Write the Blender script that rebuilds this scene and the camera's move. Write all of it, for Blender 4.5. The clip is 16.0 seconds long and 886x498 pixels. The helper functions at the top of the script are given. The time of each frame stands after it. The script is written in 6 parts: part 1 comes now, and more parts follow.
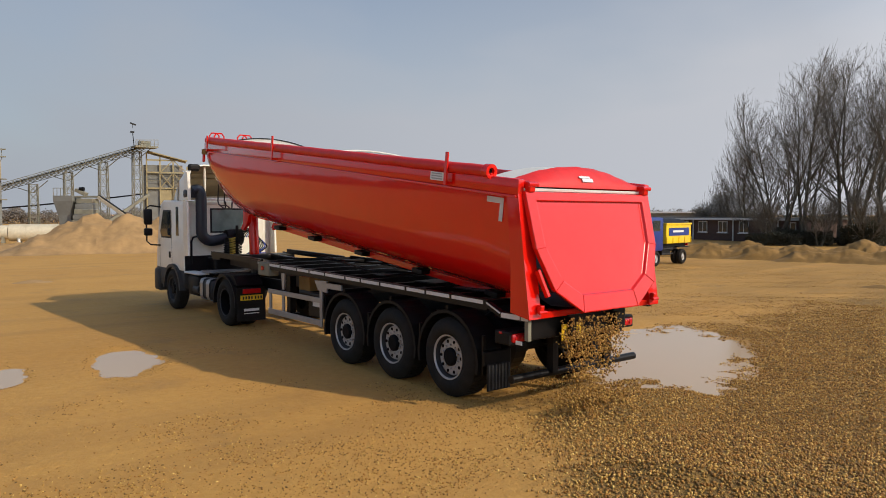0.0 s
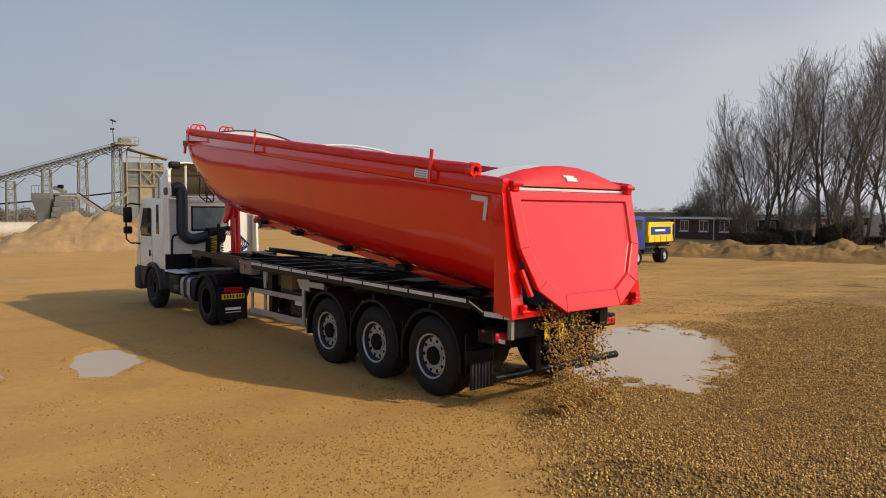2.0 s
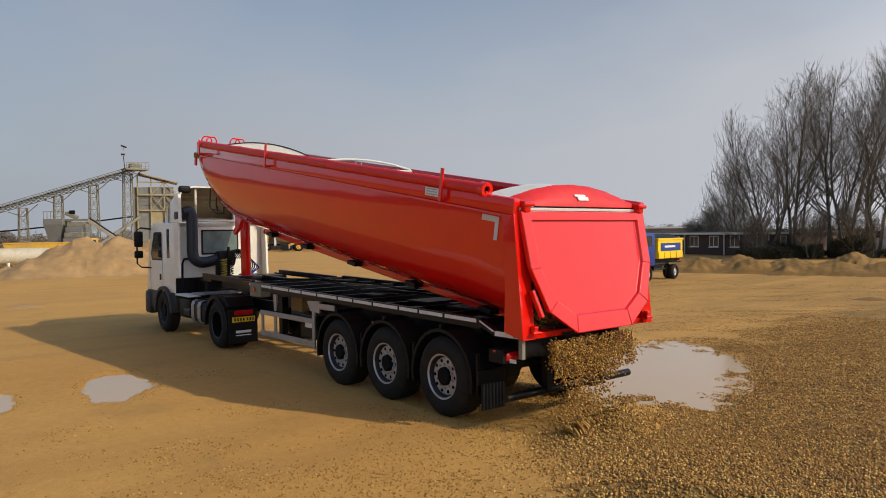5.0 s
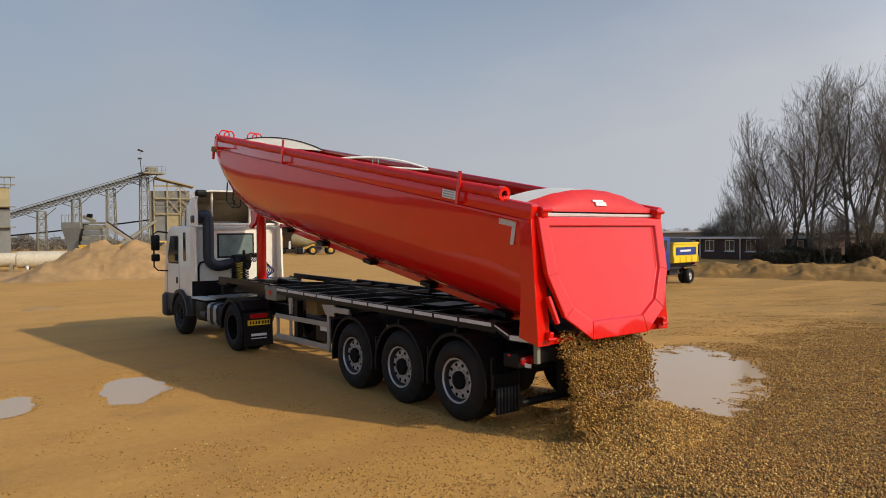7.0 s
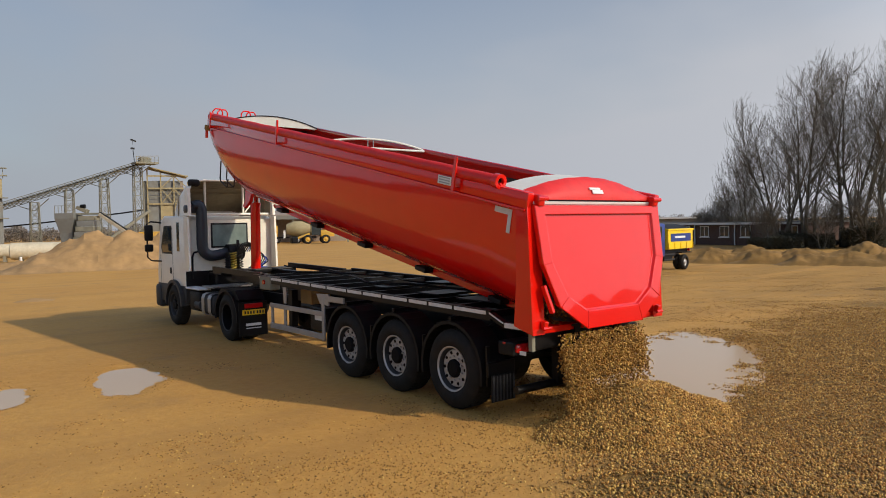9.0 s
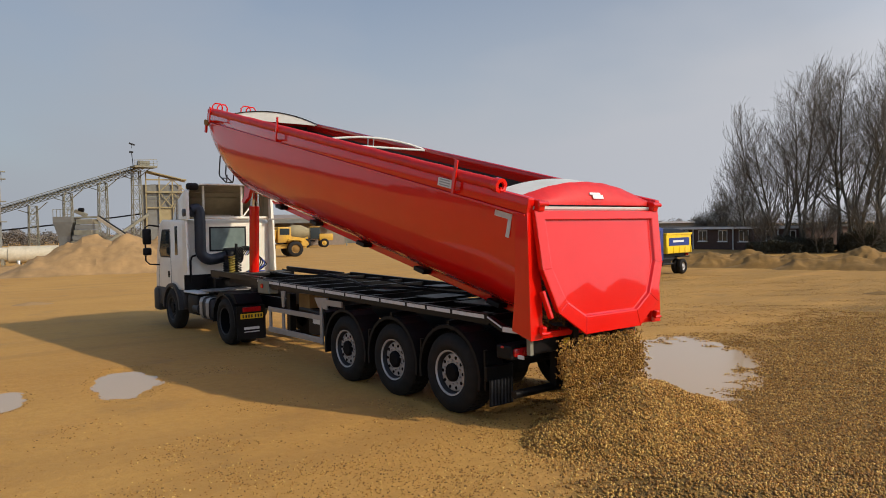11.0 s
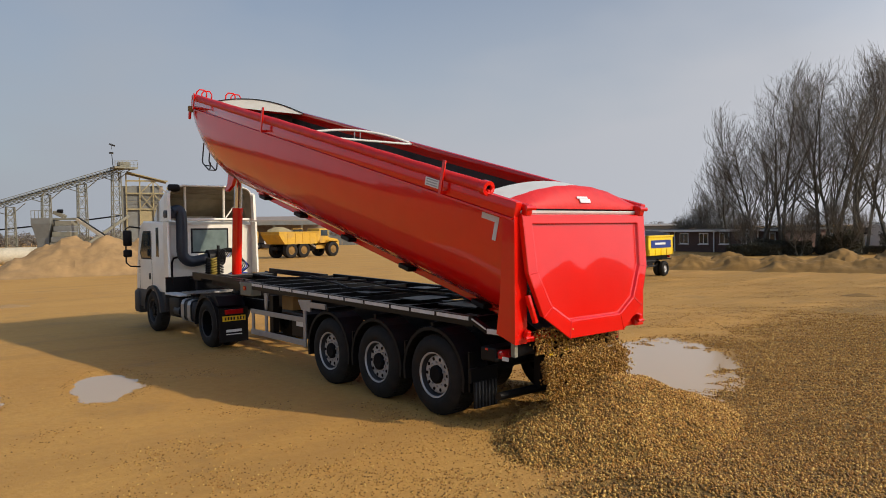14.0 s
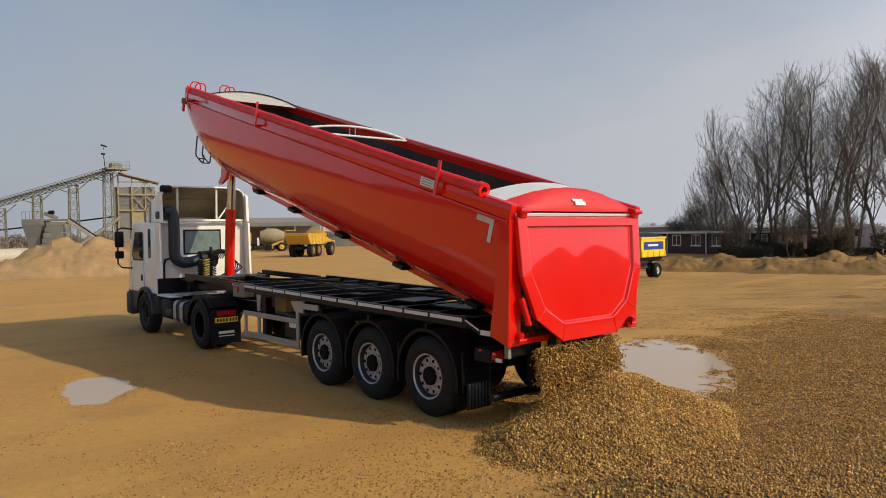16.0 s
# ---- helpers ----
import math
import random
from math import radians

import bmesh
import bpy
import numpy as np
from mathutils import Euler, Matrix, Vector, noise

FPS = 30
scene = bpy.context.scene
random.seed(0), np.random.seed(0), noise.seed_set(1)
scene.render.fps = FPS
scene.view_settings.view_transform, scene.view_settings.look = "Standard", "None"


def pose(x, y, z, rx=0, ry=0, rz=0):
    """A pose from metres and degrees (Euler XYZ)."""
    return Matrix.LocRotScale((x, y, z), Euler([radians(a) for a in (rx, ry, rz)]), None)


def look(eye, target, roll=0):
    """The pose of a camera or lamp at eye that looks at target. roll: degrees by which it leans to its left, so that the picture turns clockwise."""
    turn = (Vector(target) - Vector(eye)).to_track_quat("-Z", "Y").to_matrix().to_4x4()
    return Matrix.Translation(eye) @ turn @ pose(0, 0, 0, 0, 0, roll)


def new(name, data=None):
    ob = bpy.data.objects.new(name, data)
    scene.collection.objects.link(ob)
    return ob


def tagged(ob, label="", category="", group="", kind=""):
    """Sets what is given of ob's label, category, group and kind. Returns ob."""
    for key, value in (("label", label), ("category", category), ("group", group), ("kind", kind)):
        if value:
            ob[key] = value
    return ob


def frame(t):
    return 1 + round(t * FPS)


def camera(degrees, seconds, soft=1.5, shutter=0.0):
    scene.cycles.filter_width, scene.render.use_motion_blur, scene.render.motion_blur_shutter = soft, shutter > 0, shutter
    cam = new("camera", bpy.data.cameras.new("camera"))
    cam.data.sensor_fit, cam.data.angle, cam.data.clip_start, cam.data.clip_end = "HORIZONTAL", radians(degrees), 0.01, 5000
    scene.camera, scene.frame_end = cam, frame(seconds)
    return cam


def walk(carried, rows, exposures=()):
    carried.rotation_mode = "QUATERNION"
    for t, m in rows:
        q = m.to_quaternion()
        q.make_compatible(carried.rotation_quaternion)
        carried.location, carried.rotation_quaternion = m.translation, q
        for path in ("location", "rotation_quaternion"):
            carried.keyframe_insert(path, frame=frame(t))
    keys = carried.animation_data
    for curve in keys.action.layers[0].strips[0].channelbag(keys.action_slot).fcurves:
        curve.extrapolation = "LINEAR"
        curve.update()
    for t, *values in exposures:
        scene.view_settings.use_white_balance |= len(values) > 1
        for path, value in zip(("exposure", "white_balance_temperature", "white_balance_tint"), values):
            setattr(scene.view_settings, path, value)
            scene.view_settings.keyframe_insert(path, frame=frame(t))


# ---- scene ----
import collections

cam = camera(63.92, 16.0, soft=0.95)
CAMERA_ROWS = [
    (0, pose(-7.139, -7.281, 2.428, 87.216, -0.039, -38.646)),
    (0.5, pose(-7.133, -7.273, 2.430, 87.476, -0.274, -38.980)),
    (1, pose(-7.129, -7.274, 2.425, 87.615, -0.041, -39.331)),
    (1.5, pose(-7.126, -7.265, 2.430, 87.382, -0.372, -39.776)),
    (2, pose(-7.117, -7.261, 2.426, 87.108, -0.171, -39.979)),
    (2.5, pose(-7.110, -7.256, 2.428, 86.979, -0.090, -39.407)),
    (3, pose(-7.107, -7.257, 2.432, 87.675, 0.272, -38.747)),
    (3.5, pose(-7.107, -7.255, 2.435, 88.106, 0.225, -39.024)),
    (4, pose(-7.112, -7.253, 2.436, 88.296, 0.332, -39.371)),
    (4.5, pose(-7.114, -7.259, 2.433, 88.549, 0.651, -39.497)),
    (7, pose(-7.140, -7.260, 2.438, 88.995, 0.655, -38.175)),
    (7.5, pose(-7.136, -7.260, 2.438, 88.993, 0.657, -38.162)),
    (8, pose(-7.122, -7.258, 2.437, 88.704, 0.823, -38.836)),
    (8.5, pose(-7.114, -7.246, 2.434, 87.896, 0.913, -38.905)),
    (9, pose(-7.104, -7.240, 2.437, 88.026, 1.087, -38.562)),
    (11.5, pose(-7.097, -7.242, 2.434, 88.404, 0.896, -38.792)),
    (12, pose(-7.093, -7.230, 2.434, 88.103, 0.589, -39.004)),
    (12.5, pose(-7.103, -7.230, 2.428, 88.533, 0.786, -39.440)),
    (13, pose(-7.095, -7.226, 2.427, 88.277, 1.036, -39.625)),
    (13.5, pose(-7.095, -7.227, 2.430, 88.270, 1.040, -39.623)),
    (14, pose(-7.107, -7.227, 2.430, 88.510, 0.921, -40.027)),
    (14.5, pose(-7.113, -7.222, 2.429, 88.735, 0.599, -39.860)),
    (15, pose(-7.115, -7.223, 2.428, 88.774, 0.686, -40.049)),
    (15.5, pose(-7.109, -7.229, 2.426, 88.976, 1.079, -40.286)),
    (16, pose(-7.103, -7.218, 2.426, 88.627, 0.877, -40.572)),
]
TIP = [(0, 6.90), (0.5, 7.00), (1, 7.31), (1.5, 7.42), (2, 7.65), (2.5, 7.87), (3, 8.00), (3.5, 8.32), (4, 8.53), (4.5, 8.86), (7, 10.69), (7.5, 10.69), (8, 11.49), (8.5, 11.78), (9, 12.10), (11.5, 13.61), (12, 13.97), (12.5, 14.27), (13, 14.61), (13.5, 14.62), (14, 15.16), (14.5, 15.47), (15, 15.70), (15.5, 16.08), (16, 16.28)]  # seconds, degrees of tipping

walk(cam, CAMERA_ROWS, [(0, 0.07), (3.0, 0.06), (4.2, 0.0), (16.0, 0.0)])

# ---- light ----
SUN = Vector((0.64, -1.49, 1.0)).normalized()  # towards the sun
world = bpy.data.worlds.new("sky")
scene.world = world
world.use_nodes = True
wt = world.node_tree
wt.nodes.clear()
w_out = wt.nodes.new("ShaderNodeOutputWorld")
w_bg = wt.nodes.new("ShaderNodeBackground")
w_sky = wt.nodes.new("ShaderNodeTexSky")
w_sky.sky_type = "NISHITA"
w_sky.sun_disc = False
w_sky.sun_elevation = math.asin(SUN.z)
w_sky.sun_rotation = math.atan2(SUN.x, SUN.y)
w_sky.air_density, w_sky.dust_density, w_sky.ozone_density = 1.2, 1.2, 4.0
w_co = wt.nodes.new("ShaderNodeTexCoord")
w_map = wt.nodes.new("ShaderNodeMapping")
w_map.inputs["Scale"].default_value = (1.0, 1.0, 2.4)
w_noise = wt.nodes.new("ShaderNodeTexNoise")
w_noise.inputs["Scale"].default_value = 2.3
w_noise.inputs["Detail"].default_value = 4
w_noise.inputs["Roughness"].default_value = 0.45
w_sep = wt.nodes.new("ShaderNodeSeparateXYZ")
w_low = wt.nodes.new("ShaderNodeMapRange")  # haze thickens towards the horizon
w_low.inputs["From Min"].default_value, w_low.inputs["From Max"].default_value = 0.0, 0.5
w_low.inputs["To Min"].default_value, w_low.inputs["To Max"].default_value = 1.2, 0.1
w_cloud = wt.nodes.new("ShaderNodeMapRange")
w_cloud.inputs["From Min"].default_value, w_cloud.inputs["From Max"].default_value = 0.35, 0.7
w_cloud.inputs["To Min"].default_value, w_cloud.inputs["To Max"].default_value = -0.12, 0.28
w_glow = wt.nodes.new("ShaderNodeVectorMath")  # the haze is brighter on the sun's side
w_glow.operation = "DOT_PRODUCT"
w_glow.inputs[1].default_value = (0.2, -0.1, 0.0)
w_add2 = wt.nodes.new("ShaderNodeMath")
w_add2.operation = "ADD"
w_add = wt.nodes.new("ShaderNodeMath")
w_add.operation, w_add.use_clamp = "ADD", True
w_mix = wt.nodes.new("ShaderNodeMix")
w_mix.data_type = "RGBA"
w_side = wt.nodes.new("ShaderNodeVectorMath")
w_side.operation = "DOT_PRODUCT"
w_side.inputs[1].default_value = (0.78, -0.63, 0.0)
w_haze = wt.nodes.new("ShaderNodeValToRGB")  # thin high haze, paler towards the sun
w_haze.color_ramp.elements[0].position, w_haze.color_ramp.elements[0].color = 0.24, (0.36, 0.39, 0.44, 1)
w_haze.color_ramp.elements[1].position, w_haze.color_ramp.elements[1].color = 0.76, (0.53, 0.545, 0.59, 1)
w_half = wt.nodes.new("ShaderNodeMapRange")
w_half.inputs["From Min"].default_value = -1.0
w_ten = wt.nodes.new("ShaderNodeVectorMath")
w_ten.operation = "SCALE"
w_ten.inputs["Scale"].default_value = 10.0
wt.links.new(w_co.outputs["Generated"], w_side.inputs[0])
wt.links.new(w_side.outputs["Value"], w_half.inputs["Value"])
wt.links.new(w_half.outputs["Result"], w_haze.inputs["Fac"])
wt.links.new(w_haze.outputs["Color"], w_ten.inputs[0])
wt.links.new(w_ten.outputs["Vector"], w_mix.inputs["B"])
wt.links.new(w_co.outputs["Generated"], w_map.inputs["Vector"])
wt.links.new(w_co.outputs["Generated"], w_sep.inputs["Vector"])
wt.links.new(w_map.outputs["Vector"], w_noise.inputs["Vector"])
wt.links.new(w_sep.outputs["Z"], w_low.inputs["Value"])
wt.links.new(w_noise.outputs["Fac"], w_cloud.inputs["Value"])
wt.links.new(w_low.outputs["Result"], w_add.inputs[0])
wt.links.new(w_co.outputs["Generated"], w_glow.inputs[0])
wt.links.new(w_cloud.outputs["Result"], w_add2.inputs[0])
wt.links.new(w_glow.outputs["Value"], w_add2.inputs[1])
wt.links.new(w_add2.outputs[0], w_add.inputs[1])
wt.links.new(w_add.outputs[0], w_mix.inputs["Factor"])
wt.links.new(w_sky.outputs["Color"], w_mix.inputs["A"])
w_sunside = wt.nodes.new("ShaderNodeVectorMath")  # bright veil of haze round the sun
w_sunside.operation = "DOT_PRODUCT"
w_sunside.inputs[1].default_value = SUN
w_veil = wt.nodes.new("ShaderNodeMapRange")
w_veil.inputs["From Min"].default_value, w_veil.inputs["From Max"].default_value = 0.1, 1.0
w_veil.inputs["To Min"].default_value, w_veil.inputs["To Max"].default_value = 1.0, 2.1
w_scale = wt.nodes.new("ShaderNodeVectorMath")
w_scale.operation = "SCALE"
wt.links.new(w_co.outputs["Generated"], w_sunside.inputs[0])
wt.links.new(w_sunside.outputs["Value"], w_veil.inputs["Value"])
wt.links.new(w_mix.outputs["Result"], w_scale.inputs[0])
wt.links.new(w_veil.outputs["Result"], w_scale.inputs["Scale"])
wt.links.new(w_scale.outputs["Vector"], w_bg.inputs["Color"])
w_bg.inputs["Strength"].default_value = 0.1
wt.links.new(w_bg.outputs["Background"], w_out.inputs["Surface"])

sun_data = bpy.data.lights.new("sun", "SUN")
sun_data.energy, sun_data.angle, sun_data.color = 3.0, radians(0.8), (1.0, 0.86, 0.65)
sun = new("sun", sun_data)
sun.matrix_world = look(SUN * 60, (0, 0, 0))


# ---- materials ----
def material(name, colour, rough=0.6, metal=0.0, vary=0.15, scale=6.0, bump=0.0, bump_scale=60.0, coat=0.0, dirt=None,
             dirt_amount=0.3, dirt_scale=1.2, island=0.0, emission=None, spec=0.5, coat_ior=1.5):
    """A node material: base colour with two scales of variation, patches of dirt, and fine relief."""
    m = bpy.data.materials.new(name)
    m.use_nodes = True
    t = m.node_tree
    b = t.nodes["Principled BSDF"]
    b.inputs["Roughness"].default_value, b.inputs["Metallic"].default_value = rough, metal
    b.inputs["Coat Weight"].default_value = coat
    b.inputs["Coat Roughness"].default_value = 0.025
    b.inputs["Coat IOR"].default_value = coat_ior
    b.inputs["Specular IOR Level"].default_value = spec
    co = t.nodes.new("ShaderNodeTexCoord")
    n = t.nodes.new("ShaderNodeTexNoise")
    n.inputs["Scale"].default_value, n.inputs["Detail"].default_value = scale, 6
    t.links.new(co.outputs["Object"], n.inputs["Vector"])
    hsv = t.nodes.new("ShaderNodeHueSaturation")
    hsv.inputs["Color"].default_value = (*colour, 1)
    mr = t.nodes.new("ShaderNodeMapRange")
    mr.inputs["From Min"].default_value, mr.inputs["From Max"].default_value = 0.25, 0.75
    mr.inputs["To Min"].default_value, mr.inputs["To Max"].default_value = 1 - vary, 1 + vary
    t.links.new(n.outputs["Fac"], mr.inputs["Value"])
    value = mr.outputs["Result"]
    if island:
        g = t.nodes.new("ShaderNodeNewGeometry")
        mi = t.nodes.new("ShaderNodeMapRange")
        mi.inputs["To Min"].default_value, mi.inputs["To Max"].default_value = 1 - island, 1 + island
        t.links.new(g.outputs["Random Per Island"], mi.inputs["Value"])
        mm = t.nodes.new("ShaderNodeMath")
        mm.operation = "MULTIPLY"
        t.links.new(value, mm.inputs[0])
        t.links.new(mi.outputs["Result"], mm.inputs[1])
        value = mm.outputs[0]
    t.links.new(value, hsv.inputs["Value"])
    colour_out = hsv.outputs["Color"]
    if dirt:
        n2 = t.nodes.new("ShaderNodeTexNoise")
        n2.inputs["Scale"].default_value, n2.inputs["Detail"].default_value = dirt_scale, 8
        n2.inputs["Roughness"].default_value = 0.65
        t.links.new(co.outputs["Object"], n2.inputs["Vector"])
        r = t.nodes.new("ShaderNodeMapRange")
        r.inputs["From Min"].default_value, r.inputs["From Max"].default_value = 0.45, 0.75
        r.inputs["To Max"].default_value = dirt_amount
        t.links.new(n2.outputs["Fac"], r.inputs["Value"])
        mix = t.nodes.new("ShaderNodeMix")
        mix.data_type = "RGBA"
        mix.inputs["B"].default_value = (*dirt, 1)
        t.links.new(r.outputs["Result"], mix.inputs["Factor"])
        t.links.new(colour_out, mix.inputs["A"])
        colour_out = mix.outputs["Result"]
        rr = t.nodes.new("ShaderNodeMapRange")
        rr.inputs["To Min"].default_value, rr.inputs["To Max"].default_value = rough, min(1, rough + 0.4)
        t.links.new(r.outputs["Result"], rr.inputs["Value"])
        t.links.new(rr.outputs["Result"], b.inputs["Roughness"])
    t.links.new(colour_out, b.inputs["Base Color"])
    if bump:
        n3 = t.nodes.new("ShaderNodeTexNoise")
        n3.inputs["Scale"].default_value, n3.inputs["Detail"].default_value = bump_scale, 4
        t.links.new(co.outputs["Object"], n3.inputs["Vector"])
        bp = t.nodes.new("ShaderNodeBump")
        bp.inputs["Strength"].default_value, bp.inputs["Distance"].default_value = bump, 0.02
        t.links.new(n3.outputs["Fac"], bp.inputs["Height"])
        t.links.new(bp.outputs["Normal"], b.inputs["Normal"])
    if emission:
        b.inputs["Emission Color"].default_value = (*emission[0], 1)
        b.inputs["Emission Strength"].default_value = emission[1]
    return m


DUST = (0.42, 0.27, 0.12)
RED = material("red_gloss_paint", (0.74, 0.0085, 0.0035), 0.2, vary=0.04, scale=2, coat=1.0, dirt=(0.35, 0.06, 0.03), dirt_amount=0.08, spec=0.2, coat_ior=1.5)
RED_TARP = material("red_tarpaulin", (0.66, 0.014, 0.008), 0.42, vary=0.12, scale=5, bump=0.35, bump_scale=7)
WHITE_TARP = material("white_tarpaulin", (0.62, 0.62, 0.58), 0.6, vary=0.06, bump=0.2, bump_scale=9, dirt=(0.4, 0.36, 0.3))
BODY_INSIDE = material("worn_body_steel", (0.06, 0.055, 0.05), 0.55, metal=0.4, vary=0.3, dirt=(0.2, 0.14, 0.08), dirt_amount=0.5)
BLACK = material("black_chassis_paint", (0.004, 0.004, 0.005), 0.4, vary=0.25, dirt=(0.03, 0.02, 0.012), dirt_amount=0.2, spec=0.25)
BLACK_PLASTIC = material("black_plastic", (0.006, 0.006, 0.007), 0.5, vary=0.2, dirt=(0.035, 0.024, 0.014), dirt_amount=0.2, spec=0.2)
NAVY_PLASTIC = material("dark_intake_plastic", (0.014, 0.02, 0.032), 0.45, vary=0.15)
RUBBER = material("tyre_rubber", (0.015, 0.0145, 0.014), 0.7, vary=0.25, scale=9, bump=0.2, dirt=(0.07, 0.045, 0.024), dirt_amount=0.3, dirt_scale=2.5, spec=0.2)
STEEL = material("silver_wheel_paint", (0.46, 0.45, 0.45), 0.42, metal=0.35, vary=0.12, dirt=(0.16, 0.12, 0.08), dirt_amount=0.5, dirt_scale=4)
# black of the hubs; also stands for shade in wheel recesses
HUB_BLACK = material("grease_and_shade_black", (0.005, 0.005, 0.006), 0.6, vary=0.3, spec=0.1)
ALU = material("brushed_aluminium", (0.38, 0.38, 0.39), 0.42, metal=0.6, vary=0.08, dirt=(0.2, 0.16, 0.12), dirt_amount=0.3)
CHROME = material("polished_ram_rod", (0.7, 0.71, 0.73), 0.14, metal=1.0, vary=0.04)
REFLECT = material("white_reflective_tape", (0.66, 0.66, 0.66), 0.4, vary=0.08, dirt=DUST, dirt_amount=0.35, dirt_scale=5)
CAB_WHITE = material("white_cab_paint", (0.86, 0.83, 0.74), 0.3, vary=0.03, coat=0.4, dirt=(0.4, 0.33, 0.22), dirt_amount=0.25)
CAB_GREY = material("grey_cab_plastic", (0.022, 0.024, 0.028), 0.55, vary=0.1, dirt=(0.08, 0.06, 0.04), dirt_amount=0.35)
DEFLECTOR_IN = material("unpainted_fibreglass", (0.27, 0.225, 0.15), 0.7, vary=0.15, bump=0.2, dirt=(0.16, 0.12, 0.08), dirt_amount=0.5)
GLASS = material("dark_window_glass", (0.03, 0.04, 0.045), 0.06, vary=0.05, spec=0.8)
CAB_GLASS = material("cab_window_glass", (0.16, 0.21, 0.2), 0.08, vary=0.3, scale=4, spec=0.8)
LAMP_RED = material("red_lamp_lens", (0.5, 0.01, 0.012), 0.15, vary=0.2, scale=20, coat=0.5)
PLATE_YELLOW = material("yellow_plate", (0.85, 0.55, 0.02), 0.35, vary=0.05)
INK = material("black_ink", (0.01, 0.01, 0.01), 0.5)
WHITE_MARK = material("white_marking", (0.75, 0.75, 0.74), 0.5, vary=0.05)
BLUE_HOSE = material("blue_air_hose", (0.01, 0.04, 0.3), 0.4)
YELLOW_HOSE = material("yellow_coiled_hose", (0.45, 0.33, 0.03), 0.45)
YELLOW = material("yellow_machine_paint", (0.6, 0.34, 0.03), 0.5, vary=0.1, dirt=(0.33, 0.22, 0.11), dirt_amount=0.6, dirt_scale=0.8)
LORRY_YELLOW = material("bright_yellow_paint", (0.85, 0.58, 0.01), 0.35, vary=0.06, dirt=(0.4, 0.3, 0.12))
LORRY_BLUE = material("deep_blue_paint", (0.015, 0.04, 0.22), 0.35, vary=0.1)
SAND = material("heaped_sand", (0.38, 0.23, 0.095), 0.95, vary=0.2, scale=1.6, bump=1.0, bump_scale=2.5, dirt=(0.2, 0.125, 0.055), dirt_amount=0.75, dirt_scale=0.7)
# fines under the heap's stones, darkened to paint the shade between them
FINES = material("gap_shade_fines", (0.19, 0.112, 0.025), 0.95, vary=0.25, scale=30, bump=0.6, bump_scale=40)
EARTH = material("dug_earth", (0.25, 0.138, 0.036), 0.95, vary=0.3, scale=1.8, bump=0.9, bump_scale=6, dirt=(0.1, 0.064, 0.026), dirt_amount=0.6, dirt_scale=0.6)
PLANT_STEEL = material("weathered_plant_steel", (0.22, 0.215, 0.165), 0.7, metal=0.1, vary=0.2, scale=2, dirt=(0.22, 0.15, 0.08), dirt_amount=0.5, dirt_scale=0.5)
PLANT_SHEET = material("grey_plant_sheeting", (0.17, 0.175, 0.165), 0.65, vary=0.15, scale=1.5, dirt=(0.2, 0.16, 0.1), dirt_amount=0.5, dirt_scale=0.4)
PLANT_OCHRE = material("ochre_plant_cladding", (0.34, 0.28, 0.15), 0.7, vary=0.15, scale=1.5, dirt=(0.25, 0.19, 0.1), dirt_amount=0.5, dirt_scale=0.6)
TANK = material("cream_tank_paint", (0.55, 0.49, 0.36), 0.6, vary=0.12, dirt=(0.3, 0.22, 0.12), dirt_amount=0.5)
BRICK = material("dark_brown_brick", (0.085, 0.05, 0.04), 0.85, vary=0.25, scale=5, bump=0.4, bump_scale=14)
ROOF = material("grey_felt_roof", (0.12, 0.12, 0.12), 0.85, vary=0.15)
WHITE_PAINT = material("white_window_paint", (0.7, 0.71, 0.7), 0.5, vary=0.05)
BARK = material("bare_tree_bark", (0.105, 0.098, 0.075), 0.9, vary=0.25, scale=2.5, bump=0.5, bump_scale=14)
# same scrub as the near hedge, paled in colour to paint distance haze
HAZED_HEDGE = material("haze_paled_scrub", (0.19, 0.165, 0.14), 0.95, vary=0.2, scale=0.3)
TWIG = material("bare_twigs", (0.135, 0.12, 0.098), 0.9, vary=0.25, island=0.25)
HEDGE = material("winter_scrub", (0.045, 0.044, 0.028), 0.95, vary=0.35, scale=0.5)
CAR_SILVER = material("silver_car_paint", (0.4, 0.42, 0.45), 0.3, metal=0.5, vary=0.05)
VAN_WHITE = material("white_van_paint", (0.75, 0.76, 0.77), 0.35, vary=0.04)
SHED = material("brown_shed_sheeting", (0.28, 0.23, 0.19), 0.8, vary=0.15)


def pebble_material(name, tint):
    m = bpy.data.materials.new(name)
    m.use_nodes = True
    t = m.node_tree
    b = t.nodes["Principled BSDF"]
    b.inputs["Roughness"].default_value = 0.7
    g = t.nodes.new("ShaderNodeNewGeometry")
    r = t.nodes.new("ShaderNodeValToRGB")
    r.color_ramp.interpolation = "CONSTANT"
    steps = [(0.0, (0.30, 0.19, 0.085)), (0.2, (0.42, 0.29, 0.14)), (0.4, (0.2, 0.13, 0.065)), (0.55, (0.52, 0.40, 0.23)),
             (0.7, (0.34, 0.2, 0.075)), (0.86, (0.17, 0.115, 0.065)), (0.93, (0.66, 0.55, 0.38))]
    while len(r.color_ramp.elements) < len(steps):
        r.color_ramp.elements.new(0.5)
    for e, (p, c) in zip(r.color_ramp.elements, steps):
        e.position, e.color = p, (c[0] * tint[0], c[1] * tint[1], c[2] * tint[2], 1)
    t.links.new(g.outputs["Random Per Island"], r.inputs["Fac"])
    t.links.new(r.outputs["Color"], b.inputs["Base Color"])
    return m


PEBBLE = pebble_material("river_gravel", (1.0, 0.78, 0.31))
PEBBLE_WET = pebble_material("fresh_damp_gravel", (1.05, 0.82, 0.32))


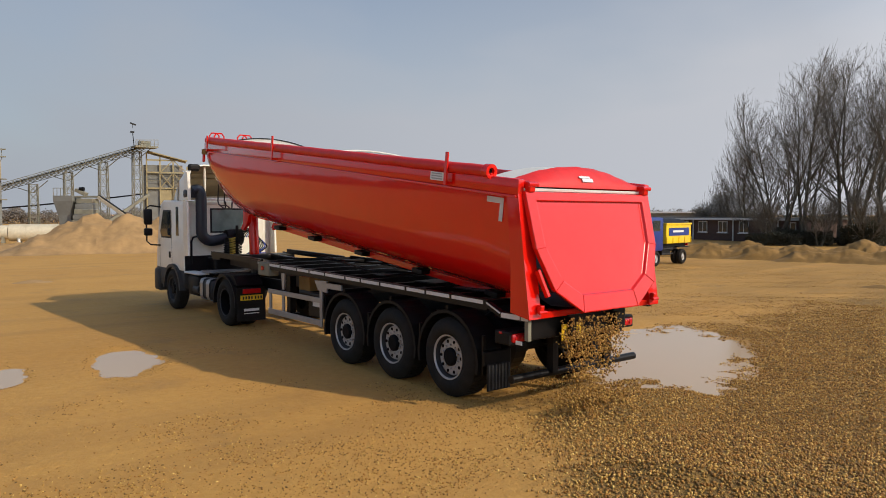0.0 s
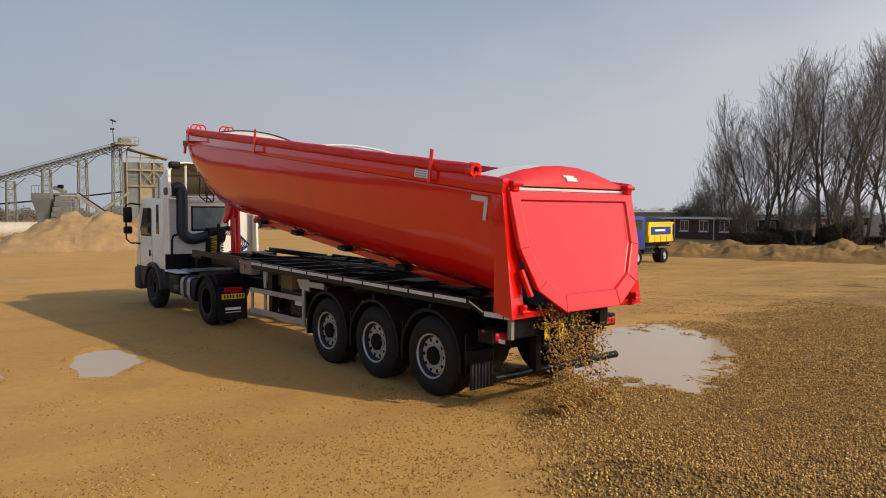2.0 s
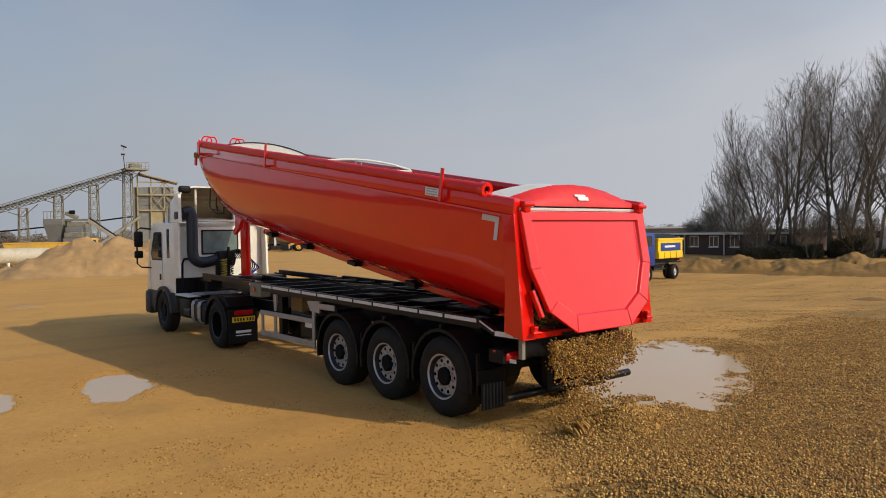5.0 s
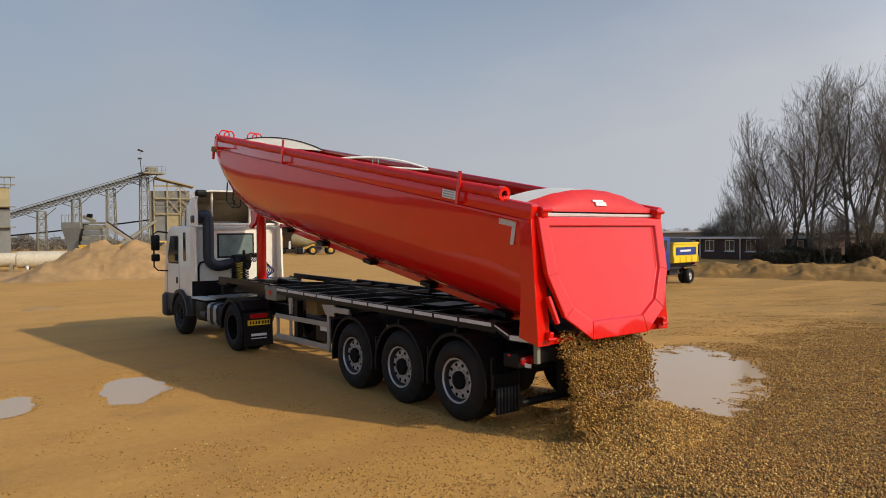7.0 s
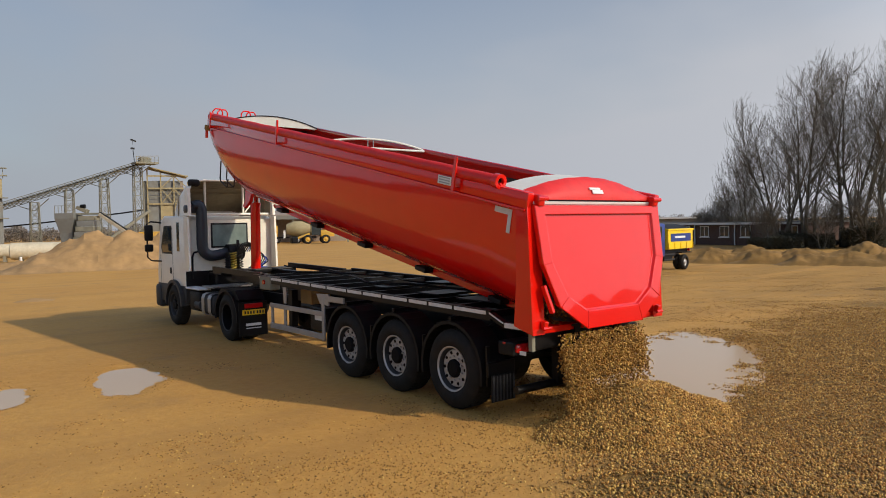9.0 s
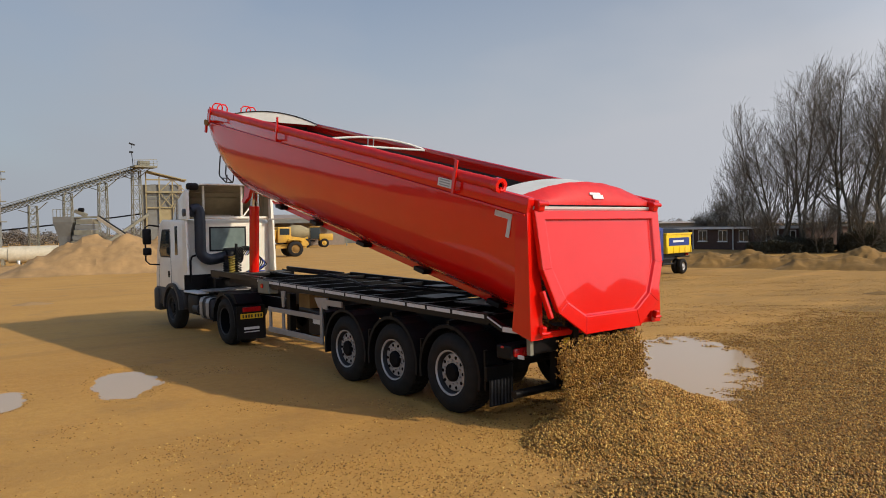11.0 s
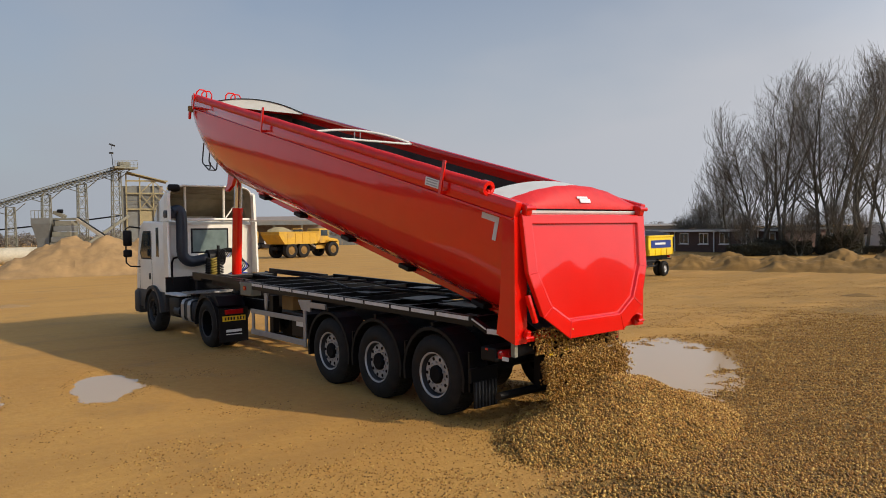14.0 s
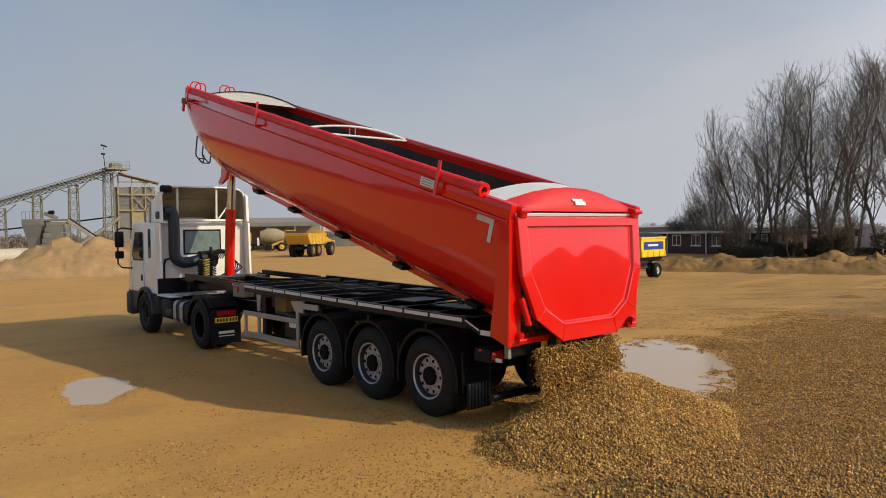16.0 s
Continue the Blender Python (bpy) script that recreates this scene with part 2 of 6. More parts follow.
def ground_material():
    """Damp yellow sand and, over the gravelled part of the yard, finer stones."""
    m = bpy.data.materials.new("yard_sand")
    m.use_nodes = True
    t = m.node_tree
    b = t.nodes["Principled BSDF"]
    co = t.nodes.new("ShaderNodeTexCoord")

    def noise_node(scale, detail, rough=0.55):
        n = t.nodes.new("ShaderNodeTexNoise")
        n.inputs["Scale"].default_value, n.inputs["Detail"].default_value, n.inputs["Roughness"].default_value = scale, detail, rough
        t.links.new(co.outputs["Object"], n.inputs["Vector"])
        return n

    def ramp(src, a, ca, z, cz):
        r = t.nodes.new("ShaderNodeValToRGB")
        r.color_ramp.elements[0].position, r.color_ramp.elements[0].color = a, (*ca, 1)
        r.color_ramp.elements[1].position, r.color_ramp.elements[1].color = z, (*cz, 1)
        t.links.new(src, r.inputs["Fac"])
        return r

    def mix(fac, a, c):
        x = t.nodes.new("ShaderNodeMix")
        x.data_type = "RGBA"
        t.links.new(fac, x.inputs["Factor"])
        t.links.new(a, x.inputs["A"])
        t.links.new(c, x.inputs["B"])
        return x.outputs["Result"]

    big = ramp(noise_node(0.22, 5).outputs["Fac"], 0.32, (0.48, 0.24, 0.046), 0.7, (0.58, 0.315, 0.072))
    fine = ramp(noise_node(7, 6).outputs["Fac"], 0.3, (0.38, 0.195, 0.042), 0.72, (0.55, 0.315, 0.078))
    half = t.nodes.new("ShaderNodeValue")
    half.outputs[0].default_value = 0.4
    sand = mix(half.outputs[0], big.outputs["Color"], fine.outputs["Color"])
    tracks = t.nodes.new("ShaderNodeTexNoise")
    tmap = t.nodes.new("ShaderNodeMapping")
    tmap.inputs["Rotation"].default_value = (0, 0, 0.65)
    tmap.inputs["Scale"].default_value = (0.06, 0.9, 1)
    t.links.new(co.outputs["Object"], tmap.inputs["Vector"])
    t.links.new(tmap.outputs["Vector"], tracks.inputs["Vector"])
    tracks.inputs["Scale"].default_value, tracks.inputs["Detail"].default_value = 1.0, 6
    marks = ramp(tracks.outputs["Fac"], 0.5, (0, 0, 0), 0.72, (0.5, 0.5, 0.5))
    worn = t.nodes.new("ShaderNodeRGB")
    worn.outputs[0].default_value = (0.34, 0.18, 0.045, 1)
    sand = mix(marks.outputs["Color"], sand, worn.outputs[0])
    wet = ramp(noise_node(0.55, 6, 0.62).outputs["Fac"], 0.56, (0, 0, 0), 0.72, (0.45, 0.45, 0.45))
    damp = t.nodes.new("ShaderNodeRGB")
    damp.outputs[0].default_value = (0.22, 0.12, 0.035, 1)
    sand = mix(wet.outputs["Color"], sand, damp.outputs[0])
    # stones between the loose pebbles, coloured darker to paint shade into the gaps
    vor = t.nodes.new("ShaderNodeTexVoronoi")
    vor.inputs["Scale"].default_value = 24
    t.links.new(co.outputs["Object"], vor.inputs["Vector"])
    stones = ramp(vor.outputs["Color"], 0.2, (0.15, 0.086, 0.018), 0.85, (0.33, 0.19, 0.042))
    att = t.nodes.new("ShaderNodeAttribute")
    att.attribute_name = "gravel"
    speck = ramp(noise_node(26, 3).outputs["Fac"], 0.35, (0, 0, 0), 0.6, (1, 1, 1))
    mul = t.nodes.new("ShaderNodeMath")
    mul.operation = "MULTIPLY"
    t.links.new(att.outputs["Fac"], mul.inputs[0])
    t.links.new(speck.outputs["Color"], mul.inputs[1])
    t.links.new(mix(att.outputs["Fac"], sand, stones.outputs["Color"]), b.inputs["Base Color"])
    rough = t.nodes.new("ShaderNodeMapRange")
    rough.inputs["To Min"].default_value, rough.inputs["To Max"].default_value = 0.85, 0.55
    t.links.new(wet.outputs["Color"], rough.inputs["Value"])
    t.links.new(rough.outputs["Result"], b.inputs["Roughness"])
    bp = t.nodes.new("ShaderNodeBump")
    bp.inputs["Strength"].default_value, bp.inputs["Distance"].default_value = 0.8, 0.03
    t.links.new(noise_node(14, 8, 0.65).outputs["Fac"], bp.inputs["Height"])
    bp2 = t.nodes.new("ShaderNodeBump")
    bp2.inputs["Strength"].default_value, bp2.inputs["Distance"].default_value = 0.7, 0.03
    t.links.new(mul.outputs[0], bp2.inputs["Height"])
    rut = t.nodes.new("ShaderNodeBump")
    rut.inputs["Strength"].default_value, rut.inputs["Distance"].default_value = 0.5, 0.12
    t.links.new(tracks.outputs["Fac"], rut.inputs["Height"])
    t.links.new(rut.outputs["Normal"], bp.inputs["Normal"])
    t.links.new(bp.outputs["Normal"], bp2.inputs["Normal"])
    t.links.new(bp2.outputs["Normal"], b.inputs["Normal"])
    return m


GROUND = ground_material()
WATER = bpy.data.materials.new("muddy_puddle_water")
WATER.use_nodes = True
wb = WATER.node_tree.nodes["Principled BSDF"]
wb.inputs["Base Color"].default_value = (0.5, 0.355, 0.21, 1)
wb.inputs["Roughness"].default_value = 0.04
wb.inputs["IOR"].default_value = 1.33


# ---- mesh helpers ----
def thing(name, label, category, m=None, group="", kind=""):
    ob = new(name)
    ob.empty_display_size = 0.3
    if m is not None:
        ob.matrix_basis = m
    return tagged(ob, label, category, group, kind)


def part(name, bm, mat, parent, label="", smooth=False):
    me = bpy.data.meshes.new(name)
    bmesh.ops.recalc_face_normals(bm, faces=bm.faces)
    bm.to_mesh(me)
    bm.free()
    me.materials.append(mat)
    if smooth:
        me.shade_smooth()
        me.set_sharp_from_angle(angle=radians(35))
    ob = new(name, me)
    if parent is not None:
        ob.parent = parent
    return tagged(ob, label)


def solo(name, bm, mat, label, category, group="", kind="", smooth=False):
    return tagged(part(name, bm, mat, None, "", smooth), label, category, group, kind)


def box(bm, c, s, bevel=0.0, m=None):
    r = bmesh.ops.create_cube(bm, size=1)
    vs = r["verts"]
    bmesh.ops.scale(bm, vec=s, verts=vs)
    if bevel:
        es = list({e for v in vs for e in v.link_edges})
        g = bmesh.ops.bevel(bm, geom=es, offset=bevel, segments=2, affect="EDGES", profile=0.5)
        vs = list({v for f in g["faces"] for v in f.verts} | {v for v in vs if v.is_valid})
        seen, todo = set(vs), list(vs)
        while todo:
            for e in todo.pop().link_edges:
                for v in e.verts:
                    if v not in seen:
                        seen.add(v)
                        todo.append(v)
        vs = list(seen)
    bmesh.ops.transform(bm, matrix=Matrix.Translation(c) @ (m or Matrix()), verts=vs)
    return bm


def boxed(c, s, bevel=0.0, m=None):
    return box(bmesh.new(), c, s, bevel, m)


def tube(bm, a, b, r, seg=10, r2=None):
    a, b = Vector(a), Vector(b)
    d = b - a
    m = Matrix.Translation((a + b) / 2) @ d.to_track_quat("Z", "Y").to_matrix().to_4x4()
    bmesh.ops.create_cone(bm, cap_ends=True, segments=seg, radius1=r, radius2=r if r2 is None else r2, depth=d.length, matrix=m)
    return bm


def beam(bm, a, b, w, h=None):
    """A square bar from a to b."""
    a, b = Vector(a), Vector(b)
    d = b - a
    return box(bm, (a + b) / 2, (w, h or w, d.length), 0, d.to_track_quat("Z", "Y").to_matrix().to_4x4())


def path_tube(bm, pts, r, seg=8, smooth=0):
    """A round bar bent through the points; smooth adds points on a curve through them."""
    pts = [Vector(p) for p in pts]
    if smooth:
        out = []
        for i in range(len(pts) - 1):
            p0, p1, p2, p3 = pts[max(i - 1, 0)], pts[i], pts[i + 1], pts[min(i + 2, len(pts) - 1)]
            for k in range(smooth):
                u = k / smooth
                out.append(0.5 * (2 * p1 + (p2 - p0) * u + (2 * p0 - 5 * p1 + 4 * p2 - p3) * u * u + (3 * p1 - p0 - 3 * p2 + p3) * u ** 3))
        pts = out + [pts[-1]]
    rings = []
    side = None
    for i, p in enumerate(pts):
        d = (pts[min(i + 1, len(pts) - 1)] - pts[max(i - 1, 0)]).normalized()
        if side is None:
            side = d.orthogonal().normalized()
        side = (side - d * side.dot(d)).normalized()
        up = d.cross(side)
        rings.append([bm.verts.new(p + r * (side * math.cos(k * math.tau / seg) + up * math.sin(k * math.tau / seg))) for k in range(seg)])
    for a, b in zip(rings, rings[1:]):
        for k in range(seg):
            bm.faces.new((a[k], a[(k + 1) % seg], b[(k + 1) % seg], b[k]))
    bm.faces.new(rings[0])
    bm.faces.new(rings[-1])
    return bm


def extrude_x(bm, outline, x0, x1):
    """A flat outline of (y, z) given thickness along x."""
    a = [bm.verts.new((x0, y, z)) for y, z in outline]
    b = [bm.verts.new((x1, y, z)) for y, z in outline]
    n = len(a)
    for i in range(n):
        bm.faces.new((a[i], a[(i + 1) % n], b[(i + 1) % n], b[i]))
    bm.faces.new(a)
    bm.faces.new(b)
    return bm


def lathe_x(bm, profile, seg=40):
    """Turns (x, radius) pairs round the x axis."""
    rings = []
    for x, r in profile:
        rings.append([bm.verts.new((x, r * math.cos(k * math.tau / seg), r * math.sin(k * math.tau / seg))) for k in range(seg)])
    for a, b in zip(rings, rings[1:]):
        for k in range(seg):
            bm.faces.new((a[k], a[(k + 1) % seg], b[(k + 1) % seg], b[k]))
    return bm


def loft(bm, rings, closed=True):
    vs = [[bm.verts.new(p) for p in r] for r in rings]
    n = len(vs[0])
    for a, b in zip(vs, vs[1:]):
        for k in range(n if closed else n - 1):
            bm.faces.new((a[k], a[(k + 1) % n], b[(k + 1) % n], b[k]))
    return vs


def fbm(x, y, s=1.0, seed=0.0):
    return noise.fractal(Vector((x * s, y * s, seed)), 1.0, 2.0, 4)


# ---- ground ----
PUDDLES = [(-3.93, 5.1, 1.05, 0.46, 1.31), (-5.75, 5.0, 0.6, 0.32, 1.31), (3.75, -0.08, 2.75, 1.2, 0.5)]


def gravel_at(x, y):
    """How thickly loose gravel covers the yard there, from 0 to 1."""
    edge = min(y * -0.62 + x * 0.78 + 0.12, 0.34 * (1.5 + 0.06 * x - y))
    edge += 0.6 * fbm(x, y, 0.8, 3) + 0.25 * fbm(x, y, 2.5, 4)
    return max(0.0, min(1.0, edge * 0.95))


def stony_at(x, y):
    """How far the ground between the loose stones is itself stony; the far side of the yard is worn and half gravelled."""
    across = 0.616 * (x + 7.1) - 0.788 * (y + 7.25) + 2.0 * fbm(x, y, 0.12, 17)
    worn = max(0.0, min(1.0, across / 6.0)) * (0.35 + 0.6 * fbm(x * 0.5, y, 0.7, 18)) if x > 2 else 0.0
    return max(gravel_at(x, y), min(0.42, max(0.0, worn)))


def puddle_at(x, y):
    d = 9.0
    for px, py, a, b, turn in PUDDLES:
        dx, dy = x - px, y - py
        u, v = dx * math.cos(turn) + dy * math.sin(turn), -dx * math.sin(turn) + dy * math.cos(turn)
        d = min(d, math.hypot(u / a, v / b))
    return d


def track_at(x, y):
    """Shallow ruts and ridges that lorries have left across the gravelled side of the yard."""
    u, v = 0.777 * x - 0.63 * y, 0.63 * x + 0.777 * y
    side = max(0.0, min(1.0, (0.616 * (x + 7.1) - 0.788 * (y + 7.25) - 0.5) / 3.0))
    return side * (0.035 * fbm(u * 0.22, v, 1.5, 31) + 0.02 * fbm(u * 0.5, v, 4.0, 32))


def ridge_at(x, y):
    """The low bank of stones already tipped out behind the trailer."""
    d = math.hypot((x - 0.25) / 1.55, (y + 1.95) / 0.8)
    h = 0.2 * max(0.0, 1 - d) if d < 1 else 0.0
    u, v = 0.766 * (x + 1.4) - 0.643 * (y + 3.65), 0.643 * (x + 1.4) + 0.766 * (y + 3.65)
    r = math.hypot(u / 1.5, (v + 0.15 * math.sin(2 * u)) / (0.5 if v < 0 else 0.2))
    return h + 0.15 * max(0.0, 1 - r)


def ground_z(x, y):
    if abs(x) > 40 or abs(y) > 60:
        return 0.0
    z = 0.02 * fbm(x, y, 0.45) + 0.008 * fbm(x, y, 2.3, 7)
    d = puddle_at(x, y) + (0.3 * fbm(x, y, 1.3, 5) + 0.2 * fbm(x, y, 4.0, 6))
    if d < 1.4:
        z -= 0.05 * min(1.0, (1.4 - d) / 0.7)
    near_wheel = max(0.0, 1 - math.hypot((x + 1.0) / 1.2, (y - 1.2) / 3.0))
    return (z + (track_at(x, y) if x > 1.5 and d > 1.4 else 0.0)) * (1 - near_wheel) + ridge_at(x, y)


def spaced(lo, hi, step, far):
    mid = list(np.arange(lo, hi, step))
    out, s = [], step
    a = lo
    left = []
    while a > -far:
        s *= 1.22
        a -= s
        left.append(a)
    s, a = step, mid[-1]
    while a < far:
        s *= 1.22
        a += s
        out.append(a)
    return left[::-1] + mid + out


def build_ground():
    xs, ys = spaced(-8.0, 11.0, 0.085, 3500), spaced(-6.0, 12.0, 0.085, 3500)
    verts = [(x, y, ground_z(x, y)) for y in ys for x in xs]
    n = len(xs)
    faces = [(j * n + i, j * n + i + 1, (j + 1) * n + i + 1, (j + 1) * n + i) for j in range(len(ys) - 1) for i in range(n - 1)]
    me = bpy.data.meshes.new("ground")
    me.from_pydata(verts, [], faces)
    att = me.attributes.new("gravel", "FLOAT", "POINT")
    att.data.foreach_set("value", [stony_at(x, y) if -12 < x < 90 and -25 < y < 60 else 0.0 for y in ys for x in xs])
    me.shade_smooth()
    me.materials.append(GROUND)
    tagged(new("ground", me), "damp yellow sand and gravel yard with puddles and wheel marks", "ground", kind="structure")


build_ground()


def build_puddle(k, px, py, a, b, turn):
    bm = bmesh.new()
    ring = []
    for i in range(48):
        w = i * math.tau / 48
        u, v = a * 1.25 * math.cos(w), b * 1.25 * math.sin(w)
        ring.append(bm.verts.new((px + u * math.cos(turn) - v * math.sin(turn), py + u * math.sin(turn) + v * math.cos(turn), -0.022)))
    bm.faces.new(ring)
    solo("puddle", bm, WATER, "shallow muddy puddle with still water on the sandy yard", "puddle", "puddles on the yard")


for k, row in enumerate(PUDDLES):
    build_puddle(k, *row)


def pebbles_mesh(name, pts, sizes, mat, flat=0.7, plain=False):
    """Many small faceted stones in one mesh. pts: n x 3, sizes: n."""
    bm = bmesh.new()
    if plain:
        bmesh.ops.create_uvsphere(bm, u_segments=4, v_segments=2, radius=1)
        bmesh.ops.triangulate(bm, faces=bm.faces)
    else:
        bmesh.ops.create_icosphere(bm, subdivisions=1, radius=1)
    bm.verts.ensure_lookup_table()
    bm.verts.index_update()
    bv = np.array([v.co[:] for v in bm.verts])
    bf = np.array([[v.index for v in f.verts] for f in bm.faces])
    bm.free()
    rng = np.random.default_rng(len(pts))
    n = len(pts)
    q = rng.normal(size=(n, 4))
    q /= np.linalg.norm(q, axis=1)[:, None]
    w, x, y, z = q.T
    rot = np.stack([1 - 2 * (y * y + z * z), 2 * (x * y - z * w), 2 * (x * z + y * w), 2 * (x * y + z * w), 1 - 2 * (x * x + z * z), 2 * (y * z - x * w),
                    2 * (x * z - y * w), 2 * (y * z + x * w), 1 - 2 * (x * x + y * y)], 1).reshape(n, 3, 3)
    stretch = np.stack([rng.uniform(0.8, 1.3, n), rng.uniform(0.6, 1.0, n), rng.uniform(0.45, 0.8, n)], 1) * np.asarray(sizes)[:, None]
    v = bv[None] * stretch[:, None, :] * rng.uniform(0.85, 1.15, (n, len(bv), 1))
    v = np.einsum("nij,nkj->nki", rot, v)
    v[:, :, 2] *= flat + 0.3
    v += np.asarray(pts)[:, None, :]
    faces = (bf[None] + (np.arange(n) * len(bv))[:, None, None]).reshape(-1, 3)
    me = bpy.data.meshes.new(name)
    verts = v.reshape(-1, 3)
    me.vertices.add(len(verts))
    me.vertices.foreach_set("co", verts.ravel().astype(np.float32))
    me.loops.add(faces.size)
    me.loops.foreach_set("vertex_index", faces.ravel().astype(np.int32))
    me.polygons.add(len(faces))
    me.polygons.foreach_set("loop_start", np.arange(0, faces.size, 3, dtype=np.int32))
    me.update(calc_edges=True)
    me.materials.append(mat)
    return me


def build_gravel():
    rng = np.random.default_rng(4)
    pts, sizes, fine_pts, fine_sizes = [], [], [], []
    # the gravelled part of the yard, thinning out with distance
    for x, y in rng.uniform((-3.6, -6.0), (13.5, 4.2), (230000, 2)):
        if y < -5.3 + 0.337 * (x + 0.44) - 0.3 or puddle_at(x, y) + (0.3 * fbm(x, y, 1.3, 5) + 0.2 * fbm(x, y, 4.0, 6)) < 1.0:
            continue
        far = math.hypot(x + 7, y + 7)
        if rng.random() < gravel_at(x, y) * min(1.0, 9.5 / far):
            s = rng.uniform(0.008, 0.019) * (1 if far < 10 else min(1.25, far / 10))
            pts.append((x, y, ground_z(x, y) + s * 0.5))
            sizes.append(s)
    # loose stones strewn over the sand
    for x, y in rng.uniform((-7.5, -4.5), (1.0, 7.5), (95000, 2)):
        if puddle_at(x, y) + (0.3 * fbm(x, y, 1.3, 5) + 0.2 * fbm(x, y, 4.0, 6)) < 0.95:
            continue
        dens = max(0.0, fbm(x, y, 0.7, 11) - 0.12) * 0.9 + max(0.0, 0.5 - abs(y + 1.9 + 0.5 * (x + 4))) * 0.5 * max(0.0, fbm(x, y, 1.1, 15) + 0.5)
        if 1.0 < puddle_at(x, y) < 1.5 and y > 3:
            dens += 0.45
        if y < 1.2:
            dens += max(0.0, fbm(x, y, 0.5, 21) + 0.28) * 0.55 * min(1.0, (1.6 - y) / 2.5)
        if rng.random() < dens * (1.5 if y < 1.5 else 0.35):
            s = rng.uniform(0.007, 0.0165)
            fine_pts.append((x, y, ground_z(x, y) + s * 0.2))
            fine_sizes.append(s)
    me = pebbles_mesh("strewn_gravel", fine_pts, fine_sizes, PEBBLE, 0.7, True)
    tagged(new("strewn_gravel", me), "fine loose stones strewn over damp yellow sand", "gravel", kind="stuff")
    # scattered stones over the worn far side of the yard, in streaks left by wheels
    far_pts, far_sizes = [], []
    for dist, az in rng.uniform((13.0, 47.0), (36.0, 74.0), (52000, 2)):
        x, y = -7.1 + dist * math.sin(math.radians(az)), -7.25 + dist * math.cos(math.radians(az))
        u, v = 0.777 * x - 0.63 * y, 0.63 * x + 0.777 * y
        dens = 0.35 + 0.9 * fbm(u * 0.2, v, 0.9, 41)
        if y > -1.5 and rng.random() < dens and puddle_at(x, y) > 1.6:
            s = rng.uniform(0.008, 0.02)
            far_pts.append((x, y, ground_z(x, y) + s * 0.3))
            far_sizes.append(s)
    me = pebbles_mesh("scattered_stones", far_pts, far_sizes, PEBBLE, 0.7, True)
    tagged(new("scattered_stones", me), "scattered small stones on worn brown ground", "gravel", kind="stuff")
    pts, sizes = np.array(pts), np.array(sizes)
    near = np.hypot(pts[:, 0] + 7, pts[:, 1] + 7) < 8.2
    for chosen, plain in ((near, False), (~near, True)):
        me = pebbles_mesh("loose_gravel", pts[chosen], sizes[chosen], PEBBLE, 0.7, plain)
        tagged(new("loose_gravel", me), "loose brown and tan gravel strewn over the sandy yard", "gravel", kind="stuff")


build_gravel()


# ---- the heap that grows behind the trailer ----
def heap_height(x, y):
    d = math.hypot((x - 0.1) / 1.75, y / (1.15 if y < 0 else 1.0))
    return max(-0.4, 0.62 * (1 - d) + 0.05 * fbm(x, y, 2.2, 9))


def build_heap():
    n = 60
    verts, faces = [], []
    for j in range(n + 1):
        for i in range(n + 1):
            x, y = -2.2 + 4.4 * i / n, -1.5 + 3.0 * j / n
            verts.append((x, y, heap_height(x, y)))
    for j in range(n):
        for i in range(n):
            a = j * (n + 1) + i
            faces.append((a, a + 1, a + n + 2, a + n + 1))
    me = bpy.data.meshes.new("heap_core")
    me.from_pydata(verts, [], faces)
    me.materials.append(FINES)
    heap = thing("gravel_heap", "growing heap of damp tipped gravel behind the trailer", "heap", pose(0, -1.95, 0))
    core = new("heap_core", me)
    core.parent = heap
    rng = np.random.default_rng(8)
    pts, sizes = [], []
    while len(pts) < 30000:
        x, y = rng.uniform((-2.1, -1.45), (2.1, 1.4))
        z = heap_height(x, y)
        if z > -0.2:
            s = rng.uniform(0.01, 0.021)
            pts.append((x, y, z + s * rng.uniform(0.1, 0.8)))
            sizes.append(s)
    stones = new("gravel_cover", pebbles_mesh("gravel_cover", pts, sizes, PEBBLE_WET, 0.8, True))
    stones.parent = heap
    tagged(stones, kind="stuff")
    return heap


heap = build_heap()


# ---- the stream of gravel from the tailgate ----
def clump_mesh(k, width, x0, count):
    rng = np.random.default_rng(20 + k)
    pts = np.stack([x0 + rng.uniform(-0.5, 0.5, count) * width, rng.normal(0, 0.05, count), rng.uniform(-0.16, 0.16, count)], 1)
    return pebbles_mesh("gravel_clump", pts, rng.uniform(0.01, 0.02, count), PEBBLE_WET, 0.8, True)


CLUMPS = [clump_mesh(0, 0.95, -0.35, 460), clump_mesh(1, 1.1, -0.27, 420), clump_mesh(2, 1.54, -0.14, 1900), clump_mesh(3, 1.52, -0.14, 2000), clump_mesh(4, 1.56, -0.14, 1800)]


def tip_at(t):
    return float(np.interp(t, [r[0] for r in TIP], [r[1] for r in TIP]))


def lip_at(t):
    """Where the stones leave the floor of the body, in the world, at t seconds."""
    return pose(0, -0.785, 1.213, tip_at(t)) @ Vector((0, -0.86, 0.02))


def build_stream():
    """Clumps of stones, each of which slides out of the body once, falls and comes to rest in the heap."""
    clumps = []
    t, k = -0.35, 0
    while t < 16.2:
        late = t > 4.9
        me = CLUMPS[2 + k % 3] if late else CLUMPS[k % 2]
        ob = tagged(new("gravel_clump", me), "falling clump of damp brown gravel under the tailgate", "gravel", "stream of falling gravel", "stuff")
        clumps.append((ob, t, k))
        t += 0.066 if late else 0.085
        k += 1
    return clumps


stream = build_stream()


